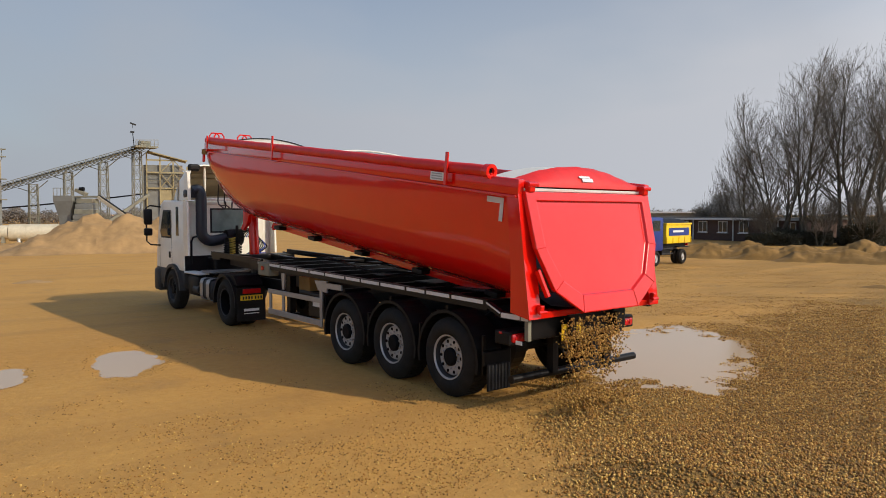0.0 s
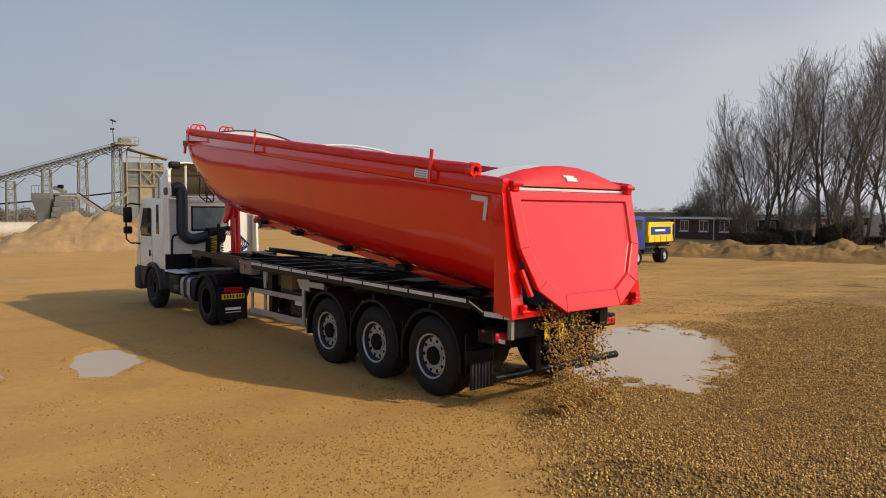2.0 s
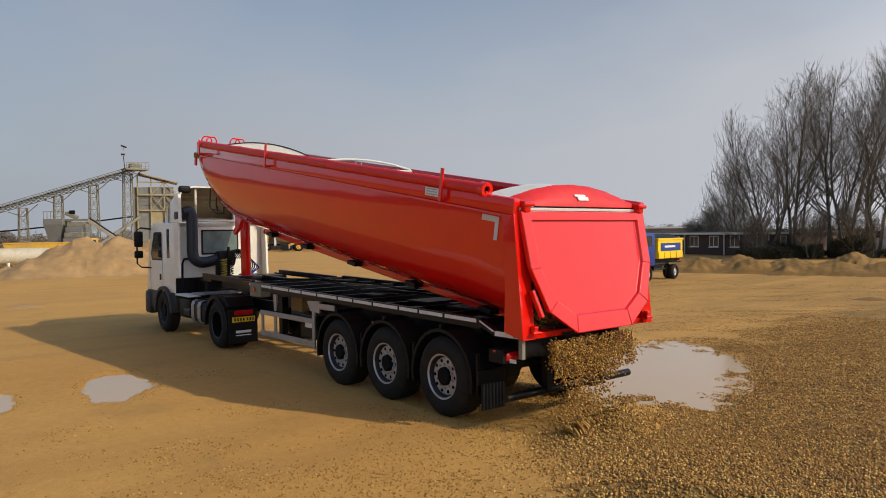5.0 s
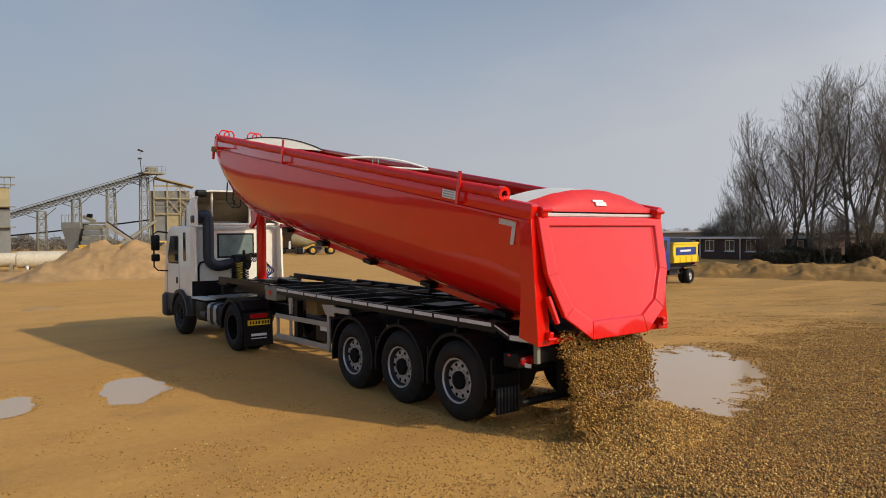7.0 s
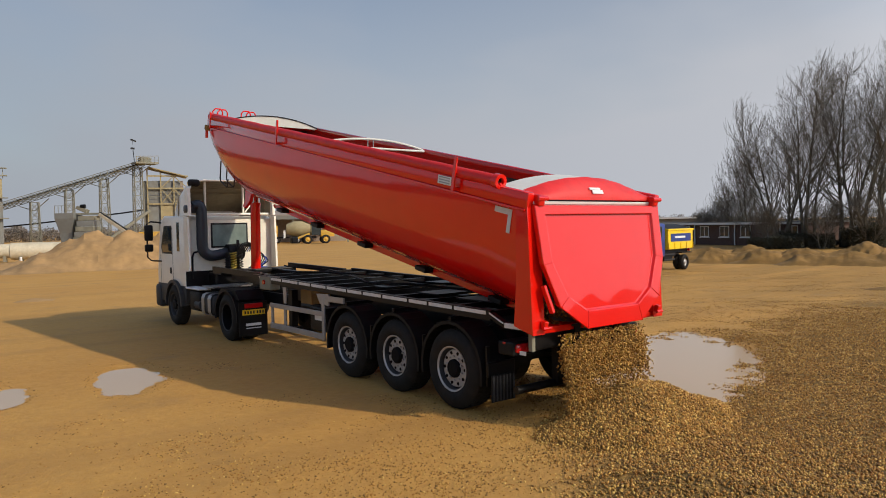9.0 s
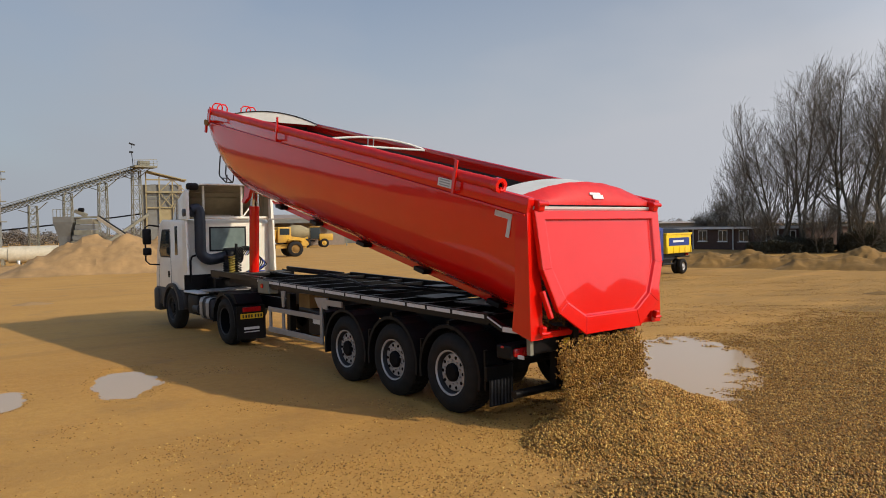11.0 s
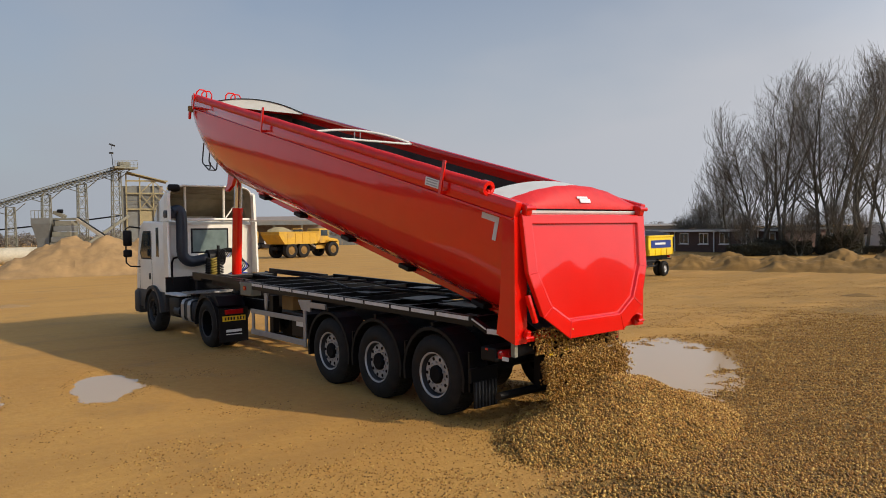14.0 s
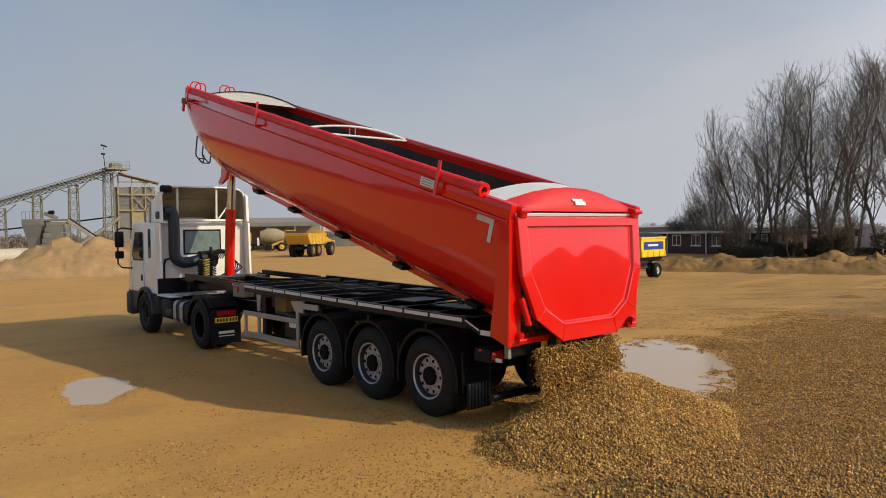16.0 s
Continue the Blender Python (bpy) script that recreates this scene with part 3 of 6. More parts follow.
# ---- the tipper trailer ----
def build_wheel(parent, x_out, y, r, width, side=-1, name="wheel", dual=False, deep=False, dark=False):
    """A lorry wheel; side -1 faces -x."""
    w = part(name, boxed((0.2, 0, 0), (0.12, 0.12, 0.12)), HUB_BLACK, parent)
    w.matrix_basis = pose(x_out, y, r, 0, 0, 0 if side < 0 else 180)
    rim_r = 0.292
    prof = [(0.03, rim_r), (0.0, rim_r + 0.03), (-0.012, rim_r + 0.09), (-0.005, r - 0.1), (0.012, r - 0.045), (0.05, r - 0.008), (0.11, r),
            (width - 0.11, r), (width - 0.05, r - 0.008), (width, r - 0.1), (width, rim_r)]
    bm = lathe_x(bmesh.new(), prof, 48)
    for k in range(48):  # tread blocks
        a = k * math.tau / 48
        for x in (0.1, width * 0.5, width - 0.1):
            box(bm, (x, r * math.cos(a), r * math.sin(a)), (width * 0.2, 0.035, 0.012), 0, Matrix.Rotation(a - math.pi / 2, 4, "X"))
    part("tyre", bm, RUBBER, w, smooth=True)
    d = 0.15 if deep else 0.02
    paint = CAB_GREY if deep or dark else STEEL
    part("rim", lathe_x(bmesh.new(), [(0.03, rim_r + 0.004), (0.006, rim_r + 0.01), (0.008, rim_r - 0.006), (0.022, rim_r - 0.014)], 40), paint, w, smooth=True)
    # the well is silver like the rim; its dark colour paints in the shade
    part("rim_well", lathe_x(bmesh.new(), [(0.022, rim_r - 0.014), (0.08 + d, rim_r - 0.026), (0.075 + d, 0.25)], 40), HUB_BLACK if deep else CAB_GREY, w, "dusty rim well with its shade put into a dark colour", smooth=True)
    part("wheel_disc", lathe_x(bmesh.new(), [(0.08 + d, 0.255), (0.055 + d, 0.245), (0.045 + d, 0.215), (0.05 + d, 0.19), (0.05 + d, 0.11)], 40), paint, w, smooth=True)
    # hand holes are black plugs that stand for the dark of the openings
    for k in range(10):
        a = k * math.tau / 10
        c = (0.06 + d, 0.208 * math.cos(a), 0.208 * math.sin(a))
        part("hand_hole", tube(bmesh.new(), c, (c[0] - 0.018, c[1], c[2]), 0.024, 8), HUB_BLACK, w)
        b = (0.05 + d, 0.16 * math.cos(a + 0.3), 0.16 * math.sin(a + 0.3))
        part("wheel_nut", tube(bmesh.new(), b, (b[0] - 0.03, b[1], b[2]), 0.015, 6), paint, w)
    hub = [(0.06 + d, 0.125), (0.015 + d, 0.12), (0.0 + d, 0.1), (0.0 + d, 0.0)]
    part("hub", lathe_x(bmesh.new(), hub, 24), HUB_BLACK, w, smooth=True)
    if dual:
        bm = lathe_x(bmesh.new(), [(p + width + 0.06, q) for p, q in prof], 40)
        part("inner_tyre", bm, RUBBER, w, smooth=True)
    return w


def rail_z(y):
    return 1.362 + 0.0205 * (y + 0.74)


trailer = thing("tipper_trailer", "red three-axle tipper trailer with raised body on black chassis", "trailer")
for y in (0.0, 1.32, 2.65):
    build_wheel(trailer, -1.245, y, 0.53, 0.385)
    build_wheel(trailer, 1.245, y, 0.53, 0.385, 1)
    part("axle", tube(bmesh.new(), (-1.0, y, 0.53), (1.0, y, 0.53), 0.075), BLACK, trailer)
    for s in (-1, 1):
        # mudguard over the wheel
        bm = bmesh.new()
        outer, inner = [], []
        for i in range(15):
            a = radians(-12 + 204 * i / 14)
            outer.append((y + 0.64 * math.cos(a), 0.53 + 0.64 * math.sin(a)))
            inner.append((y + 0.618 * math.cos(a), 0.53 + 0.618 * math.sin(a)))
        extrude_x(bm, outer + inner[::-1], s * 1.26, s * 0.84)
        lip = [(p, q) for p, q in outer]
        lip2 = [(y + (p - y) * 0.93, 0.53 + (q - 0.53) * 0.93) for p, q in outer]
        extrude_x(bm, lip + lip2[::-1], s * 1.262, s * 1.245)
        part("mudguard", bm, BLACK_PLASTIC, trailer)
        part("guard_bracket", boxed((s * 1.0, y, 1.2), (0.5, 0.05, 0.05)), BLACK, trailer)
        part("air_spring", tube(bmesh.new(), (s * 0.55, y - 0.35, 0.62), (s * 0.55, y - 0.35, 1.0), 0.13, 14), RUBBER, trailer)
        part("trailing_arm", boxed((s * 0.55, y + 0.05, 0.6), (0.1, 0.95, 0.13), 0.02), BLACK, trailer)
    part("mudguard_strut", boxed((-1.2, y - 0.68, 0.66), (0.05, 0.03, 0.5)), BLACK, trailer)
for s in (-1, 1):
    # outer rail carrying the reflective strips, and the inner main beam
    bm = extrude_x(bmesh.new(), [(-0.74, rail_z(-0.74)), (6.4, rail_z(6.4)), (6.4, rail_z(6.4) - 0.13), (-0.74, rail_z(-0.74) - 0.13)], s * 1.2, s * 1.13)
    part("outer_rail", bm, BLACK, trailer)
    bm = extrude_x(bmesh.new(), [(-1.5, 1.18), (9.2, 1.44), (9.2, 1.22), (6.6, 1.15), (5.8, 0.98), (-1.5, 0.9)], s * 0.5, s * 0.4)
    part("main_beam", bm, BLACK, trailer)
    bm = extrude_x(bmesh.new(), [(-1.5, 1.2), (9.2, 1.46), (9.2, 1.435), (-1.5, 1.175)], s * 0.55, s * 0.32)
    part("beam_flange", bm, BLACK, trailer)
    # the cranked tail of the rail
    bm = bmesh.new()
    beam(bm, (s * 1.17, -0.72, 1.31), (s * 1.17, -0.98, 1.205), 0.07)
    beam(bm, (s * 1.17, -0.96, 1.2), (s * 1.17, -1.45, 1.2), 0.07)
    part("rail_tail", bm, BLACK, trailer)
    if s < 0:
        part("rear_post", boxed((s * 1.18, -1.43, 1.07), (0.05, 0.06, 0.26)), PLANT_STEEL, trailer, "dusty grey steel post")
        part("marker_plate", boxed((s * 1.2, -1.3, 0.9), (0.012, 0.1, 0.045)), REFLECT, trailer)
    part("neck_rail", extrude_x(bmesh.new(), [(6.4, rail_z(6.4)), (9.1, 1.56), (9.1, 1.45), (6.4, rail_z(6.4) - 0.12)], s * 1.0, s * 0.93), BLACK, trailer)
# reflective strips along the rail
y = -0.66
k = 0
while y < 6.2:
    ln = (0.62, 0.5, 0.42)[k % 3]
    if y + ln < 6.35:
        zc = rail_z(y + ln / 2) - 0.05
        part("reflective_strip", extrude_x(bmesh.new(), [(y, rail_z(y) - 0.012), (y + ln, rail_z(y + ln) - 0.012), (y + ln, rail_z(y + ln) - 0.06), (y, rail_z(y) - 0.06)], -1.205, -1.201), REFLECT, trailer)
    y += ln + 0.05
    k += 1
part("tail_strip", extrude_x(bmesh.new(), [(-1.0, 1.235), (-1.32, 1.235), (-1.32, 1.175), (-1.0, 1.175)], -1.212, -1.208), REFLECT, trailer)
part("tail_strip", extrude_x(bmesh.new(), [(-1.34, 1.23), (-1.45, 1.23), (-1.45, 1.175), (-1.34, 1.175)], -1.212, -1.208), REFLECT, trailer)
bm = bmesh.new()
beam(bm, (-1.208, -0.73, 1.33), (-1.208, -0.98, 1.225), 0.012, 0.018)
part("tail_line", bm, REFLECT, trailer)
# cross members and deck plates seen under the raised body
for k, y in enumerate((-0.6, 0.15, 0.9, 1.6, 2.3, 3.0, 3.7, 4.4, 5.1, 5.8, 6.4)):
    z = rail_z(y) - 0.05
    part("cross_member", boxed((0, y, z - 0.02), (2.28, 0.09, 0.08)), BLACK, trailer)
for y0, y1 in ((-0.2, 0.6), (1.0, 1.55), (2.35, 2.7)):
    z = rail_z((y0 + y1) / 2) - 0.005
    part("deck_plate", boxed((0.1, (y0 + y1) / 2, z), (1.5, y1 - y0, 0.02), 0.004), BLACK, trailer, "dusty black deck plate")
bm = bmesh.new()
path_tube(bm, [(-0.2 + 0.25 * math.sin(i * 0.55), 0.4 + 0.32 * i, rail_z(0.4 + 0.32 * i) + 0.02 + 0.015 * math.sin(i * 1.3)) for i in range(22)], 0.022, 6)
part("air_line", bm, BLACK_PLASTIC, trailer)
bm = bmesh.new()
path_tube(bm, [(0.3 + 0.12 * math.sin(i * 0.8), 1.0 + 0.3 * i, rail_z(1.0 + 0.3 * i) + 0.02) for i in range(24)], 0.018, 6)
part("air_line", bm, BLACK_PLASTIC, trailer)
# rear end
part("rear_beam", boxed((-0.15, -1.3, 1.05), (1.8, 0.14, 0.26), 0.02), BLACK, trailer)
part("hinge_block", boxed((-0.62, -0.9, 1.16), (0.16, 0.3, 0.22), 0.02), BLACK, trailer)
part("hinge_block", boxed((0.62, -0.9, 1.16), (0.16, 0.3, 0.22), 0.02), BLACK, trailer)
for s in (-1, 1):
    part("lamp_box", boxed((s * 1.0, -1.02, 0.93), (0.44, 0.26, 0.17), 0.02), BLACK_PLASTIC, trailer)
    lamp = part("tail_lamp", boxed((s * 1.0, -1.155, 0.93), (0.36, 0.05, 0.11), 0.03), LAMP_RED, trailer, "red tail lamp cluster", smooth=True)
    for dx in (-0.11, 0.0, 0.11):
        part("lens", tube(bmesh.new(), (s * 1.0 + dx, -1.17, 0.93), (s * 1.0 + dx, -1.19, 0.93), 0.036, 12, 0.028), LAMP_RED, lamp)
    part("side_lamp", boxed((s * 1.215, -1.0, 0.99), (0.02, 0.05, 0.03), 0.006), LAMP_RED, trailer, "small red side lamp")
    part("mudflap_bracket", boxed((s * 1.02, -0.72, 0.62), (0.46, 0.05, 0.18), 0.01), BLACK, trailer)
    part("mudflap", boxed((s * 1.02, -0.76, 0.38), (0.4, 0.02, 0.34), 0.008), BLACK_PLASTIC, trailer, "black ribbed rubber mudflap")
    for k in range(7):
        part("flap_rib", boxed((s * 1.02 - 0.17 + 0.0567 * k, -0.774, 0.38), (0.022, 0.012, 0.32), 0.003), CAB_GREY, trailer)
    part("underrun_arm", boxed((s * 0.5, -1.2, 0.7), (0.1, 0.1, 0.52)), BLACK, trailer)
part("underrun_bar", tube(bmesh.new(), (-1.2, -1.17, 0.435), (1.2, -1.17, 0.435), 0.05, 14), BLACK, trailer, "black tubular underrun bar")
part("number_plate", boxed((-0.42, -1.435, 0.98), (0.36, 0.012, 0.2)), PLATE_YELLOW, trailer, "yellow rear plate")
for i in range(6):
    part("plate_bar", boxed((-0.54 + 0.048 * i, -1.4435, 0.98), (0.026, 0.004, 0.09)), INK, trailer)
part("spare_drum", lathe_x(bmesh.new(), [(0.0, 0.0), (0.0, 0.36), (0.1, 0.4), (0.3, 0.4), (0.3, 0.0)], 28), BLACK, trailer).matrix_basis = pose(-0.75, -0.3, 0.72)
# side guard
bm = bmesh.new()
for z in (0.56, 0.95):
    box(bm, (-1.2, 4.5, z + 0.0), (0.035, 2.12, 0.1 if z < 0.6 else 0.085), 0.006)
part("side_guard_rail", bm, ALU, trailer, "aluminium side guard rails")
for y in (5.5, 4.95, 3.5):
    part("side_guard_post", boxed((-1.19, y, 0.88 if y < 4 else 0.76), (0.03, 0.085, 0.78 if y < 4 else 0.46), 0.004), ALU, trailer)
part("side_guard_plate", extrude_x(bmesh.new(), [(3.3, 1.3), (3.72, 1.28), (3.6, 1.12), (3.3, 1.1)], -1.2, -1.17), ALU, trailer)
part("side_guard_plate", extrude_x(bmesh.new(), [(4.88, 1.32), (5.02, 1.32), (4.99, 1.02), (4.92, 1.02)], -1.2, -1.17), ALU, trailer)
part("side_bar", boxed((-1.19, 3.06, 1.22), (0.03, 0.5, 0.09)), ALU, trailer)
part("valve_box", boxed((-1.12, 5.75, 1.36), (0.22, 0.48, 0.26), 0.02), PLANT_STEEL, trailer, "grey steel valve box")
part("valve_button", tube(bmesh.new(), (-1.235, 5.75, 1.38), (-1.26, 5.75, 1.38), 0.045, 12), LAMP_RED, trailer)
part("landing_leg", boxed((-0.85, 5.3, 0.86), (0.13, 0.15, 0.75), 0.01), BLACK, trailer)
part("landing_leg", boxed((0.85, 5.3, 0.86), (0.13, 0.15, 0.75), 0.01), BLACK, trailer)
part("leg_foot", boxed((-0.85, 5.3, 0.5), (0.24, 0.26, 0.05)), BLACK, trailer)
part("leg_foot", boxed((0.85, 5.3, 0.5), (0.24, 0.26, 0.05)), BLACK, trailer)
part("tool_locker", boxed((-0.9, 3.75, 0.83), (0.5, 0.6, 0.42), 0.02), BLACK, trailer)
part("locker_mark", boxed((-1.155, 3.72, 0.86), (0.006, 0.3, 0.09)), WHITE_MARK, trailer)
part("air_tank", tube(bmesh.new(), (-0.7, 4.3, 0.95), (-0.7, 5.0, 0.95), 0.15, 16), BLACK, trailer)
part("inner_box", boxed((-0.82, 4.45, 1.16), (0.4, 0.42, 0.25), 0.01), EARTH, trailer, "mud-covered steel bracket")

# ---- tipping body: its space has the hinge at the origin, +y towards the cab ----
SECTION = [(1.22, 1.55), (1.215, 1.25), (1.182, 0.98), (1.13, 0.78), (1.052, 0.58), (0.948, 0.4), (0.822, 0.26), (0.685, 0.17), (0.515, 0.13), (0.28, 0.115), (0.0, 0.11)]
SQUARE = [(1.22, 1.55), (1.22, 1.25), (1.22, 0.98), (1.22, 0.78), (1.215, 0.58), (1.2, 0.4), (1.15, 0.26), (1.0, 0.17), (0.7, 0.13), (0.28, 0.115), (0.0, 0.11)]


def body_rings(inset=0.0):
    rings = []
    stations = [(-0.31, 0.7), (-0.12, 0.42), (0.1, 0.2), (0.35, 0.06), (0.7, 0.0)] + [(y, 0.0) for y in (2.0, 3.5, 5.0, 6.5, 7.7, 8.2, 8.6, 8.95, 9.25, 9.5, 9.66, 9.75)]
    for y, sq in stations:
        lift = 0.0
        if y > 8.2:  # rounded toe at the front
            u = (y - 8.2) / 1.56
            lift = 0.85 * (1 - math.sqrt(max(0.0, 1 - u * u)))
        half = []
        for (xa, za), (xb, zb) in zip(SECTION, SQUARE):
            x, z = xa + (xb - xa) * sq, za + (zb - za) * sq
            z = max(z, 0.11 + lift + (z - 0.11) * (1.44 - lift) / 1.44) if lift else z
            yy = y
            if y < 0.0 and z < 1.55:  # the rear edge slopes back to the floor
                yy = y - (1.55 - z) * 0.27
            half.append((max(0.0, x - inset), yy, min(1.55, z + inset * (1 - z / 1.55))))
        ring = [(-x, yy, z) for x, yy, z in half] + [(x, yy, z) for x, yy, z in half[::-1][1:]]
        rings.append(ring)
    return rings


bm = bmesh.new()
rows_out = body_rings(0.0)
vs = loft(bm, rows_out, closed=False)
bm.faces.new(vs[-1])
body = part("tipping_body", bm, RED, trailer, "glossy red half-round steel body", smooth=True)
body.matrix_basis = pose(0, -0.785, 1.213, TIP[0][1])
bm = bmesh.new()
rows_in = body_rings(0.045)
rows_in = [[(x, min(y, 9.69), z) for x, y, z in r] for r in rows_in]
vs = loft(bm, rows_in, closed=False)
bm.faces.new(vs[-1])
part("body_lining", bm, BODY_INSIDE, body, "dark worn steel inside of the body")
for s in (-1, 1):
    bm = bmesh.new()
    box(bm, (s * 1.215, 4.68, 1.585), (0.11, 10.1, 0.2), 0.025)
    part("top_rail", bm, RED, body, smooth=True)
    part("rail_lip", boxed((s * 1.24, 4.7, 1.475), (0.09, 10.1, 0.03), 0.008), RED, body)
    # corner posts at the tail
    bm = extrude_x(bmesh.new(), [(-0.34, 1.62), (-0.16, 1.62), (-0.36, 0.6), (-0.42, 0.1), (-0.74, 0.08)], s * 1.26, s * 1.06)
    part("corner_post", bm, RED, body)
    part("gate_latch", boxed((s * 1.1, -0.75, 0.2), (0.07, 0.07, 0.1), 0.015), RED, body)
    part("latch_pin", tube(bmesh.new(), (s * 1.04, -0.79, 0.17), (s * 1.16, -0.79, 0.17), 0.02, 10), RED, body)
    part("gate_hinge", boxed((s * 1.1, -0.38, 1.6), (0.1, 0.13, 0.13), 0.02), RED, body)
    part("hinge_pin", tube(bmesh.new(), (s * 1.02, -0.44, 1.63), (s * 1.18, -0.44, 1.63), 0.028, 10), RED, body)
part("sill", boxed((0, -0.55, 0.1), (2.3, 0.28, 0.08), 0.01), RED, body)
# white corner mark, plates and floor bearers
part("corner_mark", boxed((-1.2235, 0.05, 1.4), (0.005, 0.3, 0.07)), REFLECT, body)
part("corner_mark", boxed((-1.2235, -0.07, 1.26), (0.005, 0.06, 0.22)), REFLECT, body)
part("maker_plate", boxed((-1.312, 1.12, 1.6), (0.006, 0.28, 0.11)), WHITE_MARK, body, "white label plate")
for i in range(3):
    part("plate_bar", boxed((-1.3165, 1.12, 1.635 - 0.033 * i), (0.003, 0.22, 0.014)), ALU, body)
for y in (0.6, 2.3, 4.0, 5.7, 7.2):
    part("floor_bearer", boxed((0, y, 0.07), (1.3, 0.26, 0.07), 0.01), BLACK, body)
for s in (-1, 1):
    part("floor_runner", boxed((s * 0.43, 3.6, 0.055), (0.12, 8.2, 0.1), 0.01), RED, body)
# rolled tarpaulin along the side with its bearings and stays
bm = bmesh.new()
pts = [(-1.265, 0.2 + 9.35 * i / 40, 1.735 + 0.003 * math.sin(i * 1.7)) for i in range(41)]
path_tube(bm, pts, 0.075, 14)
part("rolled_tarpaulin", bm, RED_TARP, body, "red tarpaulin rolled along the top rail", smooth=True)
part("roll_bearing", lathe_x(bmesh.new(), [(0, 0.045), (0, 0.092), (0.09, 0.092), (0.09, 0.045), (0, 0.045)], 24), RED, body, smooth=True).matrix_basis = pose(-1.265, 0.11, 1.735, 0, 0, 90)
part("roll_tube", tube(bmesh.new(), (-1.265, 0.15, 1.735), (-1.265, 0.24, 1.735), 0.046, 12), HUB_BLACK, body)
part("roll_bracket", boxed((-1.21, 0.16, 1.68), (0.1, 0.07, 0.08), 0.015), RED, body)
for y, top in ((0.88, 1.93), (6.05, 1.95), (9.35, 1.84)):
    bm = boxed((-1.36, y, (1.5 + top) / 2), (0.025, 0.055, top - 1.5), 0.006)
    box(bm, (-1.3, y, 1.53), (0.13, 0.06, 0.04))
    part("tarpaulin_stay", bm, RED, body)


def hoop(y0, y1, rise, mat, name, base=1.66, label="", half=1.14):
    bm = bmesh.new()
    rings = []
    for y, dz in ((y0, 0.0), (y0, -0.03), (y1, -0.03), (y1, 0.0)):
        rings.append([(half * (2 * i / 16 - 1), y, base + dz + rise * (1 - (2 * i / 16 - 1) ** 2)) for i in range(17)])
    loft(bm, rings + [rings[0]], closed=False)
    return part(name, bm, mat, body, label, smooth=True)


# half-moon front bulkhead, and the arched bow with its tie bar amidships
bm = bmesh.new()
rings = []
for y, dz in ((9.2, 0.0), (9.24, 0.0), (9.24, -1.0), (9.2, -1.0)):
    rings.append([(1.16 * (2 * i / 16 - 1), y, 1.66 + (0.2 * (1 - (2 * i / 16 - 1) ** 2) if dz == 0 else -0.02)) for i in range(17)])
loft(bm, rings + [rings[0]], closed=False)
part("front_bulkhead", bm, WHITE_TARP, body, "pale half-moon front bulkhead", smooth=True)
bm = path_tube(bmesh.new(), [(1.16 * (2 * i / 16 - 1), 9.19, 1.665 + 0.2 * (1 - (2 * i / 16 - 1) ** 2)) for i in range(17)], 0.01, 6)
part("bulkhead_edge", bm, BLACK_PLASTIC, body, smooth=True)
bm = path_tube(bmesh.new(), [(1.16 * (2 * i / 16 - 1), 4.95, 1.66 + 0.14 * (1 - (2 * i / 16 - 1) ** 2)) for i in range(17)], 0.02, 8)
part("cover_bow", bm, WHITE_TARP, body, "white arched cover bow", smooth=True)
part("tie_bar", tube(bmesh.new(), (-1.16, 4.9, 1.64), (1.16, 4.9, 1.64), 0.02, 8), WHITE_TARP, body, "white cover tie bar")
for x in (-0.1, 0.02):
    part("bow_post", tube(bmesh.new(), (x, 4.93, 1.64), (x, 4.95, 1.79), 0.01, 6), ALU, body)
hoop(-0.1, 0.3, 0.17, WHITE_TARP, "rear_hoop", 1.66, "white arched rear cover strip", 1.12)
hoop(9.26, 9.72, 0.08, WHITE_TARP, "front_platform", 1.64, "white front cover sheet")
# red rear apron between the hoop and the tailgate
bm = bmesh.new()
rings = []
for j in range(6):
    u = j / 5
    rings.append([(1.16 * (2 * i / 20 - 1), -0.12 - 0.2 * u, 1.63 + (0.2 - 0.14 * u * u - 0.04 * u) * (1 - (2 * i / 20 - 1) ** 2) + 0.03 - 0.02 * u + 0.004 * math.sin(i * 2.1 + j)) for i in range(21)])
rings.append([(x, -0.335, 1.6) for x, _, _ in rings[-1]])
loft(bm, rings, closed=False)
part("rear_apron", bm, RED_TARP, body, "red domed rear tarpaulin apron", smooth=True)
part("apron_label", boxed((0.02, -0.31, 1.7), (0.2, 0.012, 0.05), 0, Matrix.Rotation(radians(-35), 4, "X")), WHITE_MARK, body)
part("apron_label", boxed((-0.02, -0.285, 1.735), (0.2, 0.012, 0.03), 0, Matrix.Rotation(radians(-40), 4, "X")), WHITE_MARK, body)
part("edge_strip", boxed((0, -0.355, 1.565), (2.36, 0.02, 0.035), 0.006), WHITE_TARP, body, "white cover edge strip")
# tailgate: its outline lies in a plane that slopes back towards the floor
gate_slope = math.atan2(0.55, 1.4)


def gate_point(x, z, out=0.0):
    return Vector((x, -0.335 - (1.56 - z) * 0.37 - out, z))


